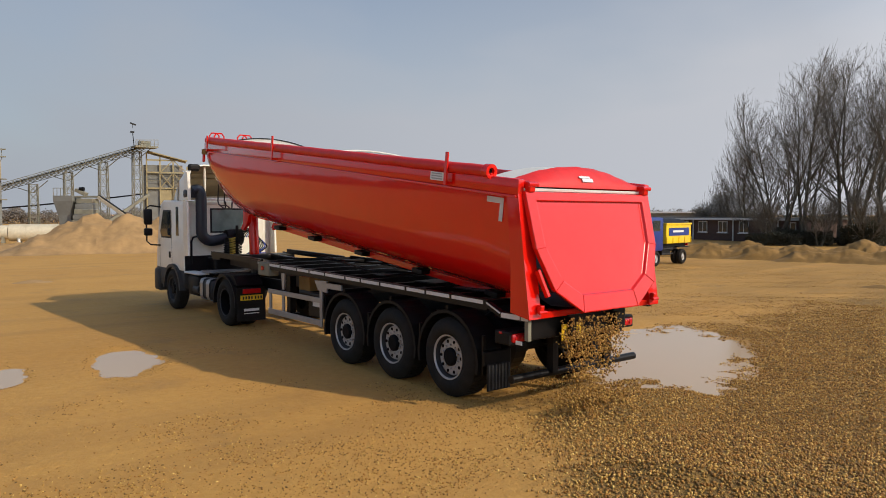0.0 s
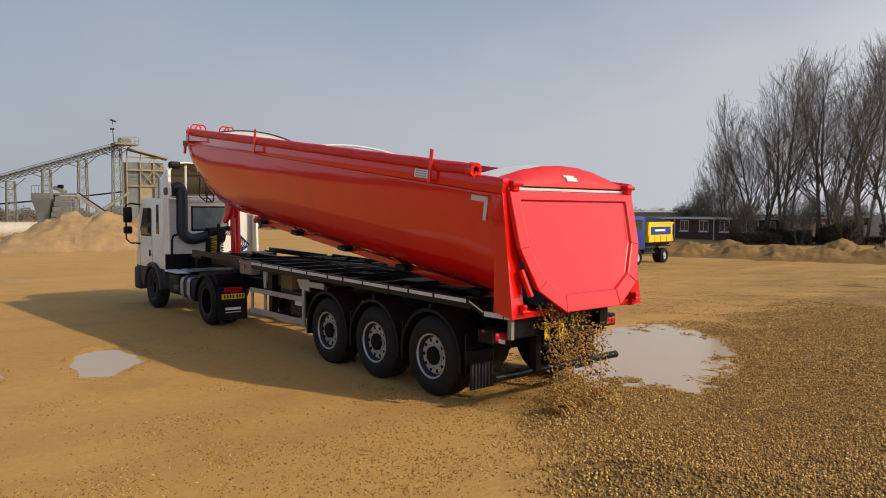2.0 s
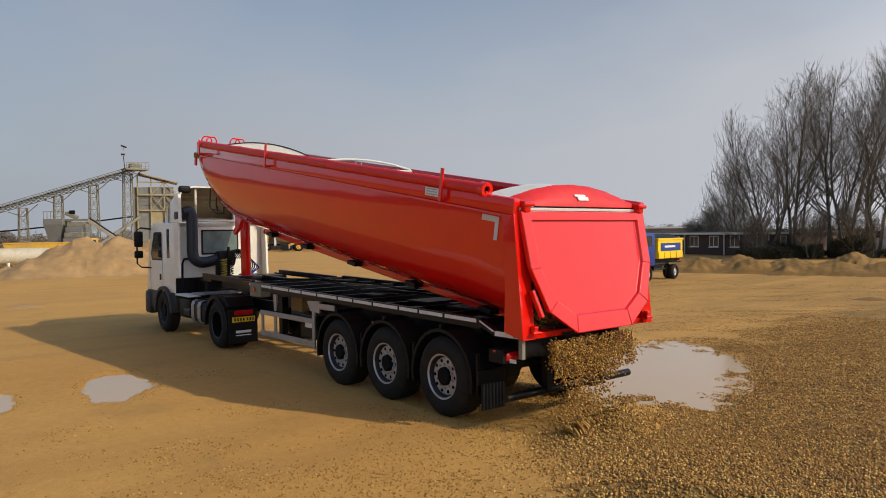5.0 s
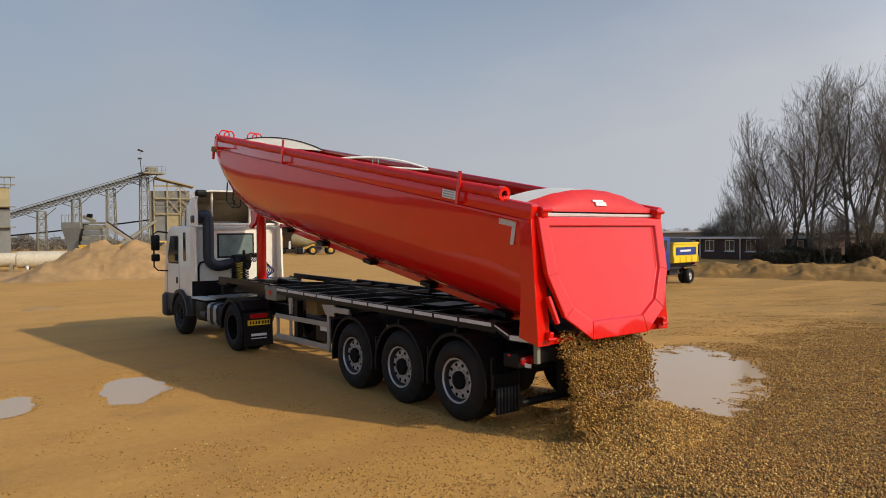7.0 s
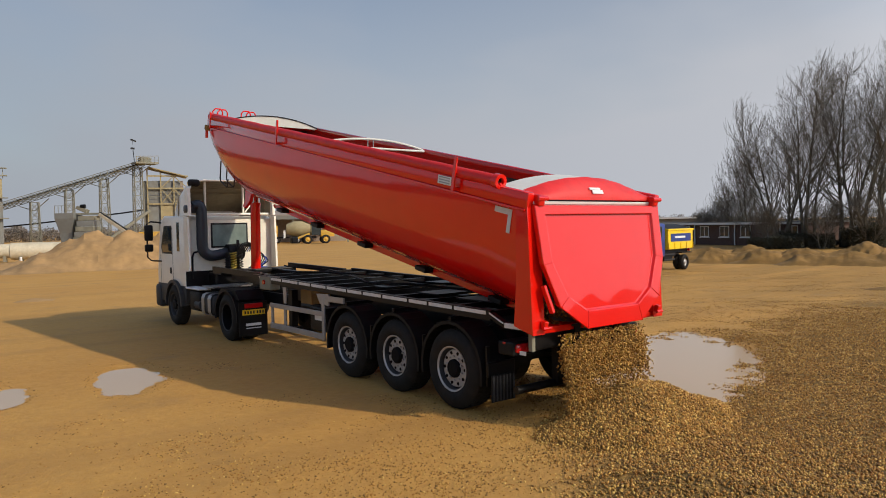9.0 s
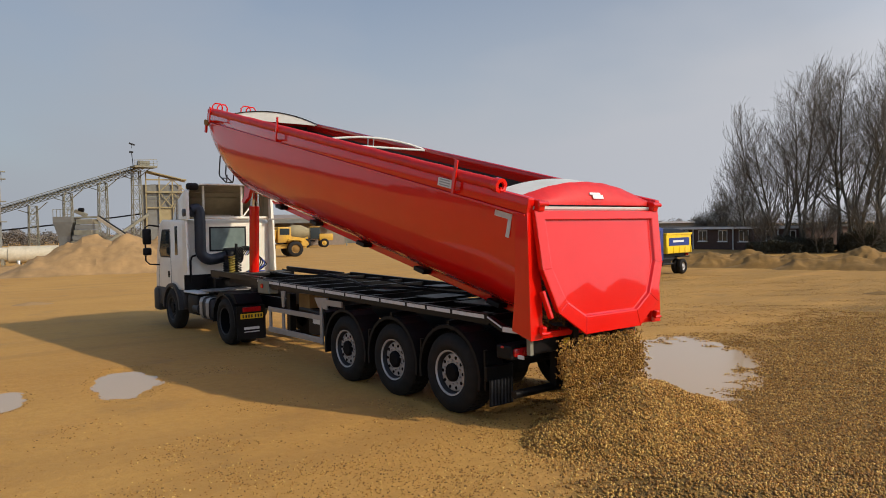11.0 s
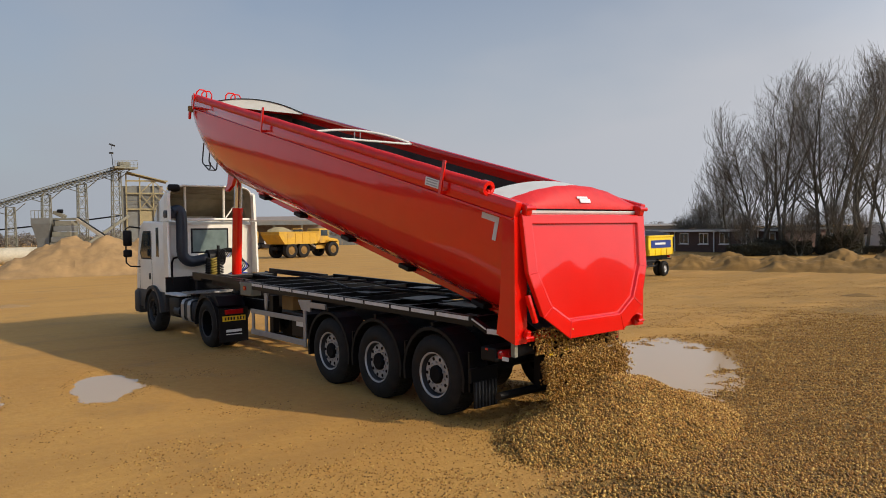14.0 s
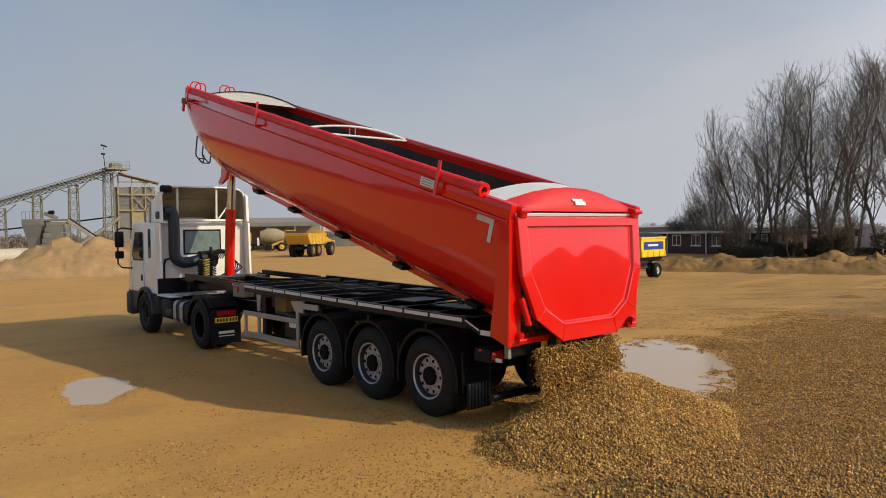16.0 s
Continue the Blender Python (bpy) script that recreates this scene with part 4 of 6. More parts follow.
OUTLINE = [(-1.19, 1.545), (1.19, 1.545), (1.16, 0.9), (0.96, 0.42), (0.53, 0.15), (-0.53, 0.15), (-0.96, 0.42), (-1.16, 0.9)]
INNER = [(-1.03, 1.445), (1.03, 1.445), (1.0, 0.92), (0.8, 0.53), (0.49, 0.35), (-0.49, 0.35), (-0.8, 0.53), (-1.0, 0.92)]
bm = bmesh.new()
front_o = [bm.verts.new(gate_point(x, z, 0.08)) for x, z in OUTLINE]
front_i = [bm.verts.new(gate_point(x, z, 0.08)) for x, z in INNER]
panel = [bm.verts.new(gate_point(x * 0.985, z * 0.99 + 0.006, 0.035)) for x, z in INNER]
back = [bm.verts.new(gate_point(x, z, 0.0)) for x, z in OUTLINE]
for k in range(8):
    n = (k + 1) % 8
    bm.faces.new((front_o[k], front_o[n], front_i[n], front_i[k]))
    bm.faces.new((front_i[k], front_i[n], panel[n], panel[k]))
    bm.faces.new((front_o[k], front_o[n], back[n], back[k]))
bm.faces.new(panel)
bm.faces.new(back)
gate = part("tailgate", bm, RED, body, "red eight-sided steel tailgate hanging open")
mod = gate.modifiers.new("edges", "BEVEL")
mod.width, mod.segments, mod.limit_method = 0.012, 2, "ANGLE"
for a, b in (((-0.8, 0.53), (-0.96, 0.42)), ((0.8, 0.53), (0.96, 0.42)), ((-0.49, 0.35), (-0.53, 0.15)), ((0.49, 0.35), (0.53, 0.15)), ((-1.0, 0.92), (-1.16, 0.9)), ((1.0, 0.92), (1.16, 0.9))):
    bm = bmesh.new()
    tube(bm, gate_point(*a, 0.082), gate_point(*b, 0.082), 0.006, 6)
    part("weld_seam", bm, RED, gate)
part("gate_link", boxed(gate_point(-1.08, 0.5, 0.0), (0.05, 0.06, 0.34), 0.01, Matrix.Rotation(-gate_slope, 4, "X") @ Matrix.Rotation(radians(-16), 4, "Y")), RED, body)
part("gate_link", boxed(gate_point(1.02, 0.5, -0.02), (0.05, 0.06, 0.34), 0.01, Matrix.Rotation(-gate_slope, 4, "X") @ Matrix.Rotation(radians(16), 4, "Y")), RED, body)
# front end: handrails, ladder hoop and ram bracket
for x0, y0 in ((-1.16, 9.74), (-1.16, 9.45), (-0.5, 9.74), (-0.5, 9.45)):
    bm = path_tube(bmesh.new(), [(x0, y0, 1.66), (x0, y0, 1.84), (x0 + 0.05, y0, 1.9), (x0 + 0.17, y0, 1.9), (x0 + 0.22, y0, 1.84), (x0 + 0.22, y0, 1.64)], 0.016, 6)
    part("handrail", bm, RED, body, "red tubular handrail")
part("front_crossbeam", boxed((0, 9.76, 1.58), (2.5, 0.1, 0.2), 0.02), RED, body)
bm = bmesh.new()
for x in (-0.95, -0.8):
    path_tube(bm, [(x, 9.66, 0.75), (x, 9.66, 0.36), (x, 9.62, 0.3), (x, 9.25, 0.22), (x, 9.2, 0.26), (x, 9.2, 0.4)], 0.015, 6)
for y in (9.25, 9.5):
    tube(bm, (-0.95, y, 0.22 + 0.216 * (y - 9.25)), (-0.8, y, 0.22 + 0.216 * (y - 9.25)), 0.012, 6)
part("ladder", bm, CAB_GREY, body, "folded steel access ladder")
part("front_catch", boxed((-1.29, 9.68, 1.47), (0.06, 0.22, 0.12), 0.02), EARTH, body, "dusty steel sheet catch")
part("catch_hook", boxed((-1.27, 9.76, 1.33), (0.05, 0.08, 0.18), 0.015), RED, body)
for s in (-1, 1):
    bm = extrude_x(bmesh.new(), [(9.0, 0.5), (9.45, 0.7), (9.45, -0.12), (9.55, -0.26), (9.47, -0.3), (9.2, -0.1)], s * 0.42, s * 0.34)
    part("ram_bracket", bm, RED, body)
part("ram_crosspipe", tube(bmesh.new(), (-0.42, 9.95, 0.6), (0.42, 9.95, 0.6), 0.06, 12), RED, body)

# ---- hydraulic ram: a red outer tube and a bright rod that slides out of it ----
RAM_FOOT = Vector((0.0, 8.93, 1.3))
ram = part("ram_tube", tube(bmesh.new(), (0, 0, 0), (0, 0, 1.72), 0.115, 20), RED, trailer, "red hydraulic ram tube")
rod = part("ram_rod", tube(bmesh.new(), (0, 0, -1.6), (0, 0, 0.0), 0.1, 18), CHROME, ram, "bright steel ram rod")
part("ram_collar", tube(bmesh.new(), (0, 0, 1.66), (0, 0, 1.75), 0.125, 20), RED, ram)
part("ram_cradle", boxed((0, 9.02, 1.3), (0.5, 0.3, 0.2), 0.02), BLACK, trailer)
part("front_plate", boxed((0, 8.95, 1.42), (1.9, 0.5, 0.1), 0.02), BLACK, trailer)

# ---- tractor unit ----
tractor = thing("tractor_unit", "white two-axle tractor unit with roof deflector coupled to trailer", "lorry")
for s in (-1, 1):
    build_wheel(tractor, s * 1.24, 7.71, 0.515, 0.29, s, dual=True, deep=True)
    build_wheel(tractor, s * 1.22, 11.27, 0.515, 0.31, s, dark=True)
    part("frame_rail", boxed((s * 0.42, 9.3, 0.9), (0.08, 6.4, 0.27)), BLACK, tractor)
    # rear wing over the drive wheels
    bm = bmesh.new()
    o, i_ = [], []
    for k in range(13):
        a = radians(-5 + 190 * k / 12)
        o.append((7.71 + 0.63 * math.cos(a), 0.5 + 0.6 * math.sin(a)))
        i_.append((7.71 + 0.6 * math.cos(a), 0.5 + 0.57 * math.sin(a)))
    extrude_x(bm, o + i_[::-1], s * 1.26, s * 0.58)
    part("rear_wing", bm, BLACK_PLASTIC, tractor)
    part("wing_side", extrude_x(bmesh.new(), [(7.3, 1.12), (8.1, 1.12), (8.3, 0.95), (7.1, 0.92)], s * 1.2, s * 0.62), BLACK_PLASTIC, tractor)
    part("mudflap", boxed((s * 0.92, 7.04, 0.52), (0.64, 0.025, 0.72), 0.008), BLACK_PLASTIC, tractor, "black mudflap with white marking")
    part("flap_mark", boxed((s * 0.92, 7.022, 0.4), (0.34, 0.006, 0.055)), WHITE_MARK, tractor)
    part("flap_mark", boxed((s * 0.92, 7.022, 0.325), (0.34, 0.006, 0.018)), WHITE_MARK, tractor)
    part("tail_lamp", boxed((s * 0.92, 7.01, 0.8), (0.4, 0.04, 0.1), 0.01), LAMP_RED, tractor, "red tail lamp")
part("number_plate", boxed((-0.92, 7.012, 0.66), (0.5, 0.012, 0.11)), PLATE_YELLOW, tractor, "yellow rear plate")
for k in range(7):
    part("plate_bar", boxed((-1.11 + 0.063 * k + (0.02 if k > 3 else 0), 7.004, 0.66), (0.034, 0.004, 0.065)), INK, tractor)
part("fifth_wheel", tube(bmesh.new(), (0, 7.9, 1.1), (0, 7.9, 1.2), 0.5, 24), BLACK, tractor)
part("catwalk", boxed((-0.55, 9.4, 1.06), (0.95, 0.7, 0.03), 0.004), ALU, tractor, "bright tread-plate catwalk")
part("catwalk", boxed((-0.3, 8.75, 1.12), (0.5, 0.34, 0.03), 0.004), ALU, tractor)
bm = bmesh.new()
box(bm, (-0.93, 9.05, 0.68), (0.5, 0.75, 0.5), 0.12)
part("fuel_tank", bm, CAB_GREY, tractor, "grey fuel tank", smooth=True)
for y in (8.85, 9.25):
    part("tank_strap", boxed((-0.93, y, 0.68), (0.53, 0.05, 0.53), 0.12), ALU, tractor)
bm = bmesh.new()
box(bm, (-0.93, 9.95, 0.7), (0.44, 0.7, 0.48), 0.06)
part("battery_box", bm, BLACK_PLASTIC, tractor, smooth=True)
part("air_tank", tube(bmesh.new(), (-1.05, 9.55, 0.62), (-1.05, 9.9, 0.62), 0.13, 14), CAB_GREY, tractor)
part("side_step", boxed((-1.05, 9.95, 1.0), (0.3, 0.95, 0.05), 0.02), WHITE_PAINT, tractor, "light grey side panel")
# cab
bm = bmesh.new()
prof = [(10.5, 1.0), (10.5, 2.66), (10.62, 2.76), (12.1, 2.8), (12.35, 2.7), (12.62, 1.75), (12.7, 1.3), (12.7, 1.0)]
rings = []
for x, inset in ((-1.16, 0.06), (-1.13, 0.0), (1.13, 0.0), (1.16, 0.06)):
    rings.append([(x, 11.6 + (y - 11.6) * (1 - inset * 0.6), 1.8 + (z - 1.8) * (1 - inset * 0.6)) for y, z in prof])
vs = loft(bm, rings)
bm.faces.new(vs[0])
bm.faces.new(vs[-1])
cab = part("cab", bm, CAB_WHITE, tractor, "white sleeper cab", smooth=True)
bm = bmesh.new()
box(bm, (0, 11.65, 0.8), (2.3, 2.2, 0.5), 0.04)
part("cab_skirt", bm, CAB_GREY, tractor, "grey lower cab skirt", smooth=True)
part("bumper", boxed((0, 12.65, 0.68), (2.4, 0.4, 0.62), 0.08), CAB_GREY, tractor, smooth=True)
for s in (-1, 1):
    bm = bmesh.new()
    o, i_ = [], []
    for k in range(13):
        a = radians(0 + 180 * k / 12)
        o.append((11.27 + 0.66 * math.cos(a), 0.52 + 0.64 * math.sin(a)))
        i_.append((11.27 + 0.57 * math.cos(a), 0.52 + 0.56 * math.sin(a)))
    extrude_x(bm, o + i_[::-1], s * 1.24, s * 0.8)
    part("front_arch", bm, CAB_GREY, tractor)
    part("door_window", extrude_x(bmesh.new(), [(11.5, 1.85), (11.5, 2.5), (12.05, 2.5), (12.3, 1.98), (12.2, 1.85)], s * 1.166, s * 1.14), GLASS, cab)
    part("window_seal", extrude_x(bmesh.new(), [(11.46, 1.81), (11.46, 2.54), (12.08, 2.54), (12.35, 1.98), (12.25, 1.81)], s * 1.163, s * 1.14), BLACK_PLASTIC, cab)
    part("rear_quarter_window", boxed((s * 1.15, 10.98, 2.25), (0.03, 0.22, 0.75), 0.02), GLASS, cab)
    part("door_line", boxed((s * 1.158, 11.42, 1.75), (0.012, 0.014, 1.5)), CAB_GREY, cab)
    part("door_line", boxed((s * 1.158, 12.4, 1.4), (0.012, 0.014, 0.75)), CAB_GREY, cab)
    part("door_handle", boxed((s * 1.17, 11.58, 1.38), (0.02, 0.1, 0.16), 0.01), BLACK_PLASTIC, cab)
    part("side_collar", extrude_x(bmesh.new(), [(10.18, 1.42), (10.5, 1.4), (10.5, 2.76), (10.24, 2.74)], s * 1.17, s * 1.12), CAB_WHITE, tractor, "white cab side collar")
    bm = bmesh.new()
    path_tube(bm, [(s * 1.14, 12.3, 2.62), (s * 1.4, 12.38, 2.66), (s * 1.5, 12.4, 2.6), (s * 1.5, 12.4, 1.72), (s * 1.4, 12.4, 1.62), (s * 1.14, 12.35, 1.6)], 0.022, 6)
    part("mirror_arm", bm, BLACK_PLASTIC, tractor)
    part("mirror", boxed((s * 1.47, 12.36, 2.36), (0.22, 0.1, 0.42), 0.04), BLACK_PLASTIC, tractor, "black wing mirror", smooth=True)
    part("mirror", boxed((s * 1.47, 12.36, 1.96), (0.22, 0.1, 0.2), 0.04), BLACK_PLASTIC, tractor, smooth=True)
part("rear_window", boxed((0.0, 10.497, 2.27), (0.9, 0.02, 0.55), 0.008), CAB_GLASS, cab, "cab rear window")
part("rear_window_seal", boxed((0.0, 10.5, 2.27), (0.98, 0.02, 0.63), 0.008), BLACK_PLASTIC, cab)
part("rear_lower_panel", boxed((0, 10.47, 1.19), (2.3, 0.05, 0.4), 0.01), BLACK_PLASTIC, tractor, "black panel below the cab back")
part("rear_panel_line", boxed((0.72, 10.498, 1.95), (0.012, 0.012, 1.4)), CAB_GREY, cab)
# roof deflector: a shell, open to the rear, on struts
bm = bmesh.new()
rings = []
for y, w, z in ((10.32, 1.08, 3.65), (10.8, 1.07, 3.6), (11.3, 1.02, 3.4), (11.75, 0.95, 3.1), (12.0, 0.9, 2.82)):
    ring = []
    for k in range(15):
        a = math.pi * k / 14
        ring.append((-w * math.copysign(abs(math.cos(a)) ** 0.28, math.cos(a)), y, 2.78 + (z - 2.78) * (abs(math.sin(a)) ** 0.28)))
    rings.append(ring)
loft(bm, rings, closed=False)
defl = part("roof_deflector", bm, CAB_WHITE, tractor, "white moulded roof deflector", smooth=True)
bm = bmesh.new()
loft(bm, [[(x * 0.975, y + 0.004, 2.78 + (z - 2.78) * 0.97) for x, y, z in r] for r in rings], closed=False)
part("deflector_lining", bm, DEFLECTOR_IN, defl, "bare tan inside of the deflector", smooth=True)
bm = bmesh.new()
path_tube(bm, rings[0], 0.022, 6)
part("deflector_rim", bm, CAB_WHITE, defl)
for x in (-0.6, 0.4):
    part("deflector_strut", tube(bmesh.new(), (x, 10.55, 2.78), (x - 0.05, 10.4, 3.68), 0.03, 8), CAB_WHITE, defl)
part("deflector_strut", tube(bmesh.new(), (0.45, 10.55, 2.85), (0.75, 10.6, 3.2), 0.02, 8), CAB_WHITE, defl)
for s in (-1, 1):
    bm = extrude_x(bmesh.new(), [(10.2, 2.78), (10.42, 2.78), (10.48, 3.3), (10.36, 3.5), (10.24, 3.45)], s * 1.14, s * 1.07)
    part("deflector_wing", bm, CAB_WHITE, tractor, smooth=True)
for k in range(4):
    part("lining_rib", path_tube(bmesh.new(), [(x * 0.96, y + 0.3 + 0.32 * k, 2.78 + (z - 2.78) * (0.93 - 0.13 * k)) for x, y, z in rings[0]], 0.014, 5), DEFLECTOR_IN, defl)
part("marker_lamp", boxed((-0.94, 10.34, 3.58), (0.3, 0.14, 0.18), 0.06), BLACK_PLASTIC, tractor)
part("cab_top_rail", boxed((0.1, 10.42, 2.81), (2.2, 0.12, 0.06), 0.02), CAB_WHITE, tractor)
# air intake duct: upright, then a swept elbow across the back of the cab
bm = bmesh.new()
pts = [(-0.98, 10.32, 3.0), (-0.86, 10.3, 3.03), (-0.8, 10.28, 2.9), (-0.8, 10.26, 2.4), (-0.8, 10.26, 2.0), (-0.74, 10.26, 1.85), (-0.6, 10.26, 1.77), (-0.4, 10.26, 1.78), (-0.15, 10.24, 1.84)]
path_tube(bm, pts, 0.135, 16, 4)
part("air_intake", bm, NAVY_PLASTIC, tractor, "dark blue-black air intake duct", smooth=True)
part("intake_snorkel", boxed((-0.98, 10.4, 2.94), (0.36, 0.32, 0.22), 0.06), NAVY_PLASTIC, tractor, smooth=True)
part("filter_housing", tube(bmesh.new(), (-0.2, 10.2, 1.84), (0.2, 10.2, 1.86), 0.2, 18), BLACK_PLASTIC, tractor)
bm = bmesh.new()
path_tube(bm, [(-1.0, 10.44, 1.2), (-1.0, 10.42, 1.75), (-0.96, 10.42, 1.85), (-0.85, 10.42, 1.88)], 0.025, 6)
part("grab_rail", bm, BLACK_PLASTIC, tractor)
part("engine_block", boxed((0, 10.3, 1.12), (1.2, 0.7, 0.46), 0.05), BLACK, tractor)
part("hose_rack", boxed((-0.15, 9.98, 1.55), (0.34, 0.06, 0.6), 0.01), BLACK, tractor)
part("hose_post", boxed((0.0, 9.98, 1.7), (0.06, 0.06, 0.9), 0.01), BLACK, tractor)


def coil(cx, cy, z0, z1, r, turns, name, mat):
    bm = bmesh.new()
    n = turns * 10
    path_tube(bm, [(cx + r * math.cos(i * math.tau / 10), cy + r * math.sin(i * math.tau / 10), z0 + (z1 - z0) * i / n) for i in range(n + 1)], 0.014, 5)
    part(name, bm, mat, tractor, smooth=True)


coil(-0.18, 9.85, 1.3, 1.85, 0.075, 9, "coiled_hose", YELLOW_HOSE)
coil(-0.02, 9.82, 1.3, 1.8, 0.07, 8, "coiled_hose", BLACK_PLASTIC)
coil(-0.33, 9.85, 1.3, 1.75, 0.065, 8, "coiled_hose", BLACK_PLASTIC)
for k in range(7):
    bm = bmesh.new()
    a = 0.05 + 0.05 * k
    path_tube(bm, [(a - 0.1, 9.9, 1.85), (a, 9.82, 2.05 - 0.015 * k), (a + 0.22, 9.75, 2.05 - 0.05 * k), (a + 0.32, 9.7, 1.8 - 0.03 * k), (a + 0.2, 9.6, 1.55), (a, 9.5, 1.45)], 0.016, 5, 5)
    part("air_hose", bm, BLUE_HOSE if k == 5 else BLACK_PLASTIC, tractor, smooth=True)
bm = bmesh.new()
path_tube(bm, [(-0.3, 9.6, 1.4), (0.0, 9.4, 1.42), (0.2, 9.35, 1.46), (0.5, 9.4, 1.44)], 0.035, 6)
part("air_hose", bm, BLUE_HOSE, tractor, "blue air hose", smooth=True)


# ---- the far yard ----
EYE = Vector((-7.1, -7.25, 0))


def polar(dist, az, z=0.0):
    """A place at that distance from the viewpoint; az in degrees, clockwise from +y."""
    return Vector((EYE.x + dist * math.sin(radians(az)), EYE.y + dist * math.cos(radians(az)), z))


def mound(name, label, mat, dist, az, across, deep, height, peaks, seed, rough=0.12, category="heap", group=""):
    """A heap of loose stuff: peaks are (place across, place in depth, share of the height, spread)."""
    bm = bmesh.new()
    nx, ny = 72, 36
    grid = []
    for j in range(ny + 1):
        row = []
        for i in range(nx + 1):
            u, v = 2 * i / nx - 1, 2 * j / ny - 1
            h = 0.0
            for pu, pv, share, spread in peaks:
                d = math.hypot((u - pu) / spread, (v - pv) / 0.9)
                h = max(h, share * max(0.0, 1 - d))
            edge = min(1.0, 3.0 * (1 - abs(u)), 3.0 * (1 - abs(v)))
            h = h ** 0.85 * height
            h += (rough * height * fbm(u * across, v * deep, 0.55, seed) + 0.6 * rough * height * fbm(u * across, v * deep * 0.4, 2.2, seed)) * min(1.0, h * 2 + 0.15)
            row.append(bm.verts.new((u * across / 2, v * deep / 2, h * max(0.0, edge) - 0.03)))
        grid.append(row)
    for a, b in zip(grid, grid[1:]):
        for i in range(nx):
            bm.faces.new((a[i], a[i + 1], b[i + 1], b[i]))
    ob = solo(name, bm, mat, label, category, group, smooth=True)
    ob.matrix_basis = pose(*polar(dist, az), 0, 0, -az)
    return ob


mound("sand_heap", "large tan sand heap with a gullied face", SAND, 51.5, 14.6, 15.5, 9, 2.62,
      [(-0.26, 0.1, 0.97, 0.6), (0.02, 0.0, 0.98, 0.5), (0.32, 0.1, 0.9, 0.55), (0.7, 0, 0.6, 0.5), (-0.65, 0, 0.42, 0.45)], 2, 0.065)
mound("sand_bank", "low tan sand bank at the yard's edge", SAND, 54.5, 6.0, 12, 5, 0.7, [(-0.5, 0, 0.9, 0.8), (0.3, 0, 0.8, 0.8)], 5, 0.2)
for az, w, h, d in ((59.0, 9.0, 0.95, 43.5), (62.6, 8.5, 0.9, 43.0), (65.8, 8.5, 0.9, 42.5), (68.6, 7.5, 0.75, 41.5)):
    mound("earth_berm", "low bank of dug brown earth with loose clods", EARTH, d, az, w, 2.6, h, [(-0.6, 0, 0.85, 0.8), (0.0, 0.0, 0.9, 0.8), (0.5, 0.1, 1.0, 0.8)], az, 0.13, "berm", "earth bank along the yard")
mound("earth_mound", "rounded brown earth mound on the bank", EARTH, 43.0, 70.0, 6.5, 4, 1.3, [(-0.15, 0, 0.95, 0.62), (0.45, 0, 0.7, 0.5)], 4, 0.12)
mound("earth_mound", "rounded brown earth mound on the bank", EARTH, 44.0, 74.0, 7.5, 4, 1.1, [(-0.2, 0, 0.9, 0.7), (0.45, 0, 0.9, 0.5)], 14, 0.15)
mound("small_mound", "small dark earth mound on the yard", EARTH, 27.6, 70.4, 1.5, 1.0, 0.14, [(0, 0, 1, 0.9)], 6, 0.2)
mound("small_mound", "small sand mound on the yard", SAND, 29.0, 8.5, 1.8, 1.0, 0.14, [(0, 0, 1, 0.9)], 8, 0.2)
# the heaps that the polished tailgate mirrors from behind the viewpoint
for x, y, w in ((14.0, -33.0, 16), (29.0, -25.0, 15), (-14.0, -46.0, 14)):
    ob = mound("gravel_stockpile", "large brown gravel stockpile", EARTH, 1, 0, w, 13, 4.9, [(-0.25, 0, 0.95, 0.75), (0.3, 0, 1.0, 0.7)], x, 0.06, "heap", "stockpiles")
    ob.matrix_basis = pose(x, y, 0)

# ---- sand and gravel plant ----
def lattice(bm, base, top_z, w0, w1, n, r=0.05):
    """A four-legged braced tower."""
    z0 = base[2]
    corner = lambda k, u: Vector((base[0] + (w0 + (w1 - w0) * u) / 2 * (1, 1, -1, -1)[k], base[1] + (w0 + (w1 - w0) * u) / 2 * (1, -1, -1, 1)[k], z0 + (top_z - z0) * u))
    for k in range(4):
        beam(bm, corner(k, 0), corner(k, 1), r * 2)
        for j in range(n):
            a, b = j / n, (j + 1) / n
            beam(bm, corner(k, a), corner((k + 1) % 4, b), r)
            beam(bm, corner((k + 1) % 4, a), corner(k, b), r)
            beam(bm, corner(k, b), corner((k + 1) % 4, b), r * 1.2)
    return bm


plant = thing("conveyor", "long inclined belt conveyor on lattice trestles", "conveyor")
c0, c1 = Vector((-6.0, 100.5, 1.75)), Vector((18.3, 81.75, 10.4))
side = Vector((0.61, 0.79, 0)) * 0.45
bm = bmesh.new()
for s in (-1, 1):
    beam(bm, c0 + side * s, c1 + side * s, 0.07, 0.07)
    beam(bm, c0 + side * s + Vector((0, 0, 0.42)), c1 + side * s + Vector((0, 0, 0.42)), 0.06, 0.06)
    for k in range(36):
        p, q = c0.lerp(c1, k / 36) + side * s, c0.lerp(c1, (k + 1) / 36) + side * s
        beam(bm, p, p + Vector((0, 0, 0.42)), 0.05)
        beam(bm, p + Vector((0, 0, -0.35)), q, 0.06)
    beam(bm, c0 + side * s - Vector((0, 0, 0.35)), c1 + side * s - Vector((0, 0, 0.35)), 0.06, 0.06)
part("belt_frame", bm, PLANT_STEEL, plant)
bm = bmesh.new()
beam(bm, c0 + Vector((0, 0, 0.12)), c1 + Vector((0, 0, 0.12)), 0.75, 0.1)
part("belt", bm, BLACK, plant)
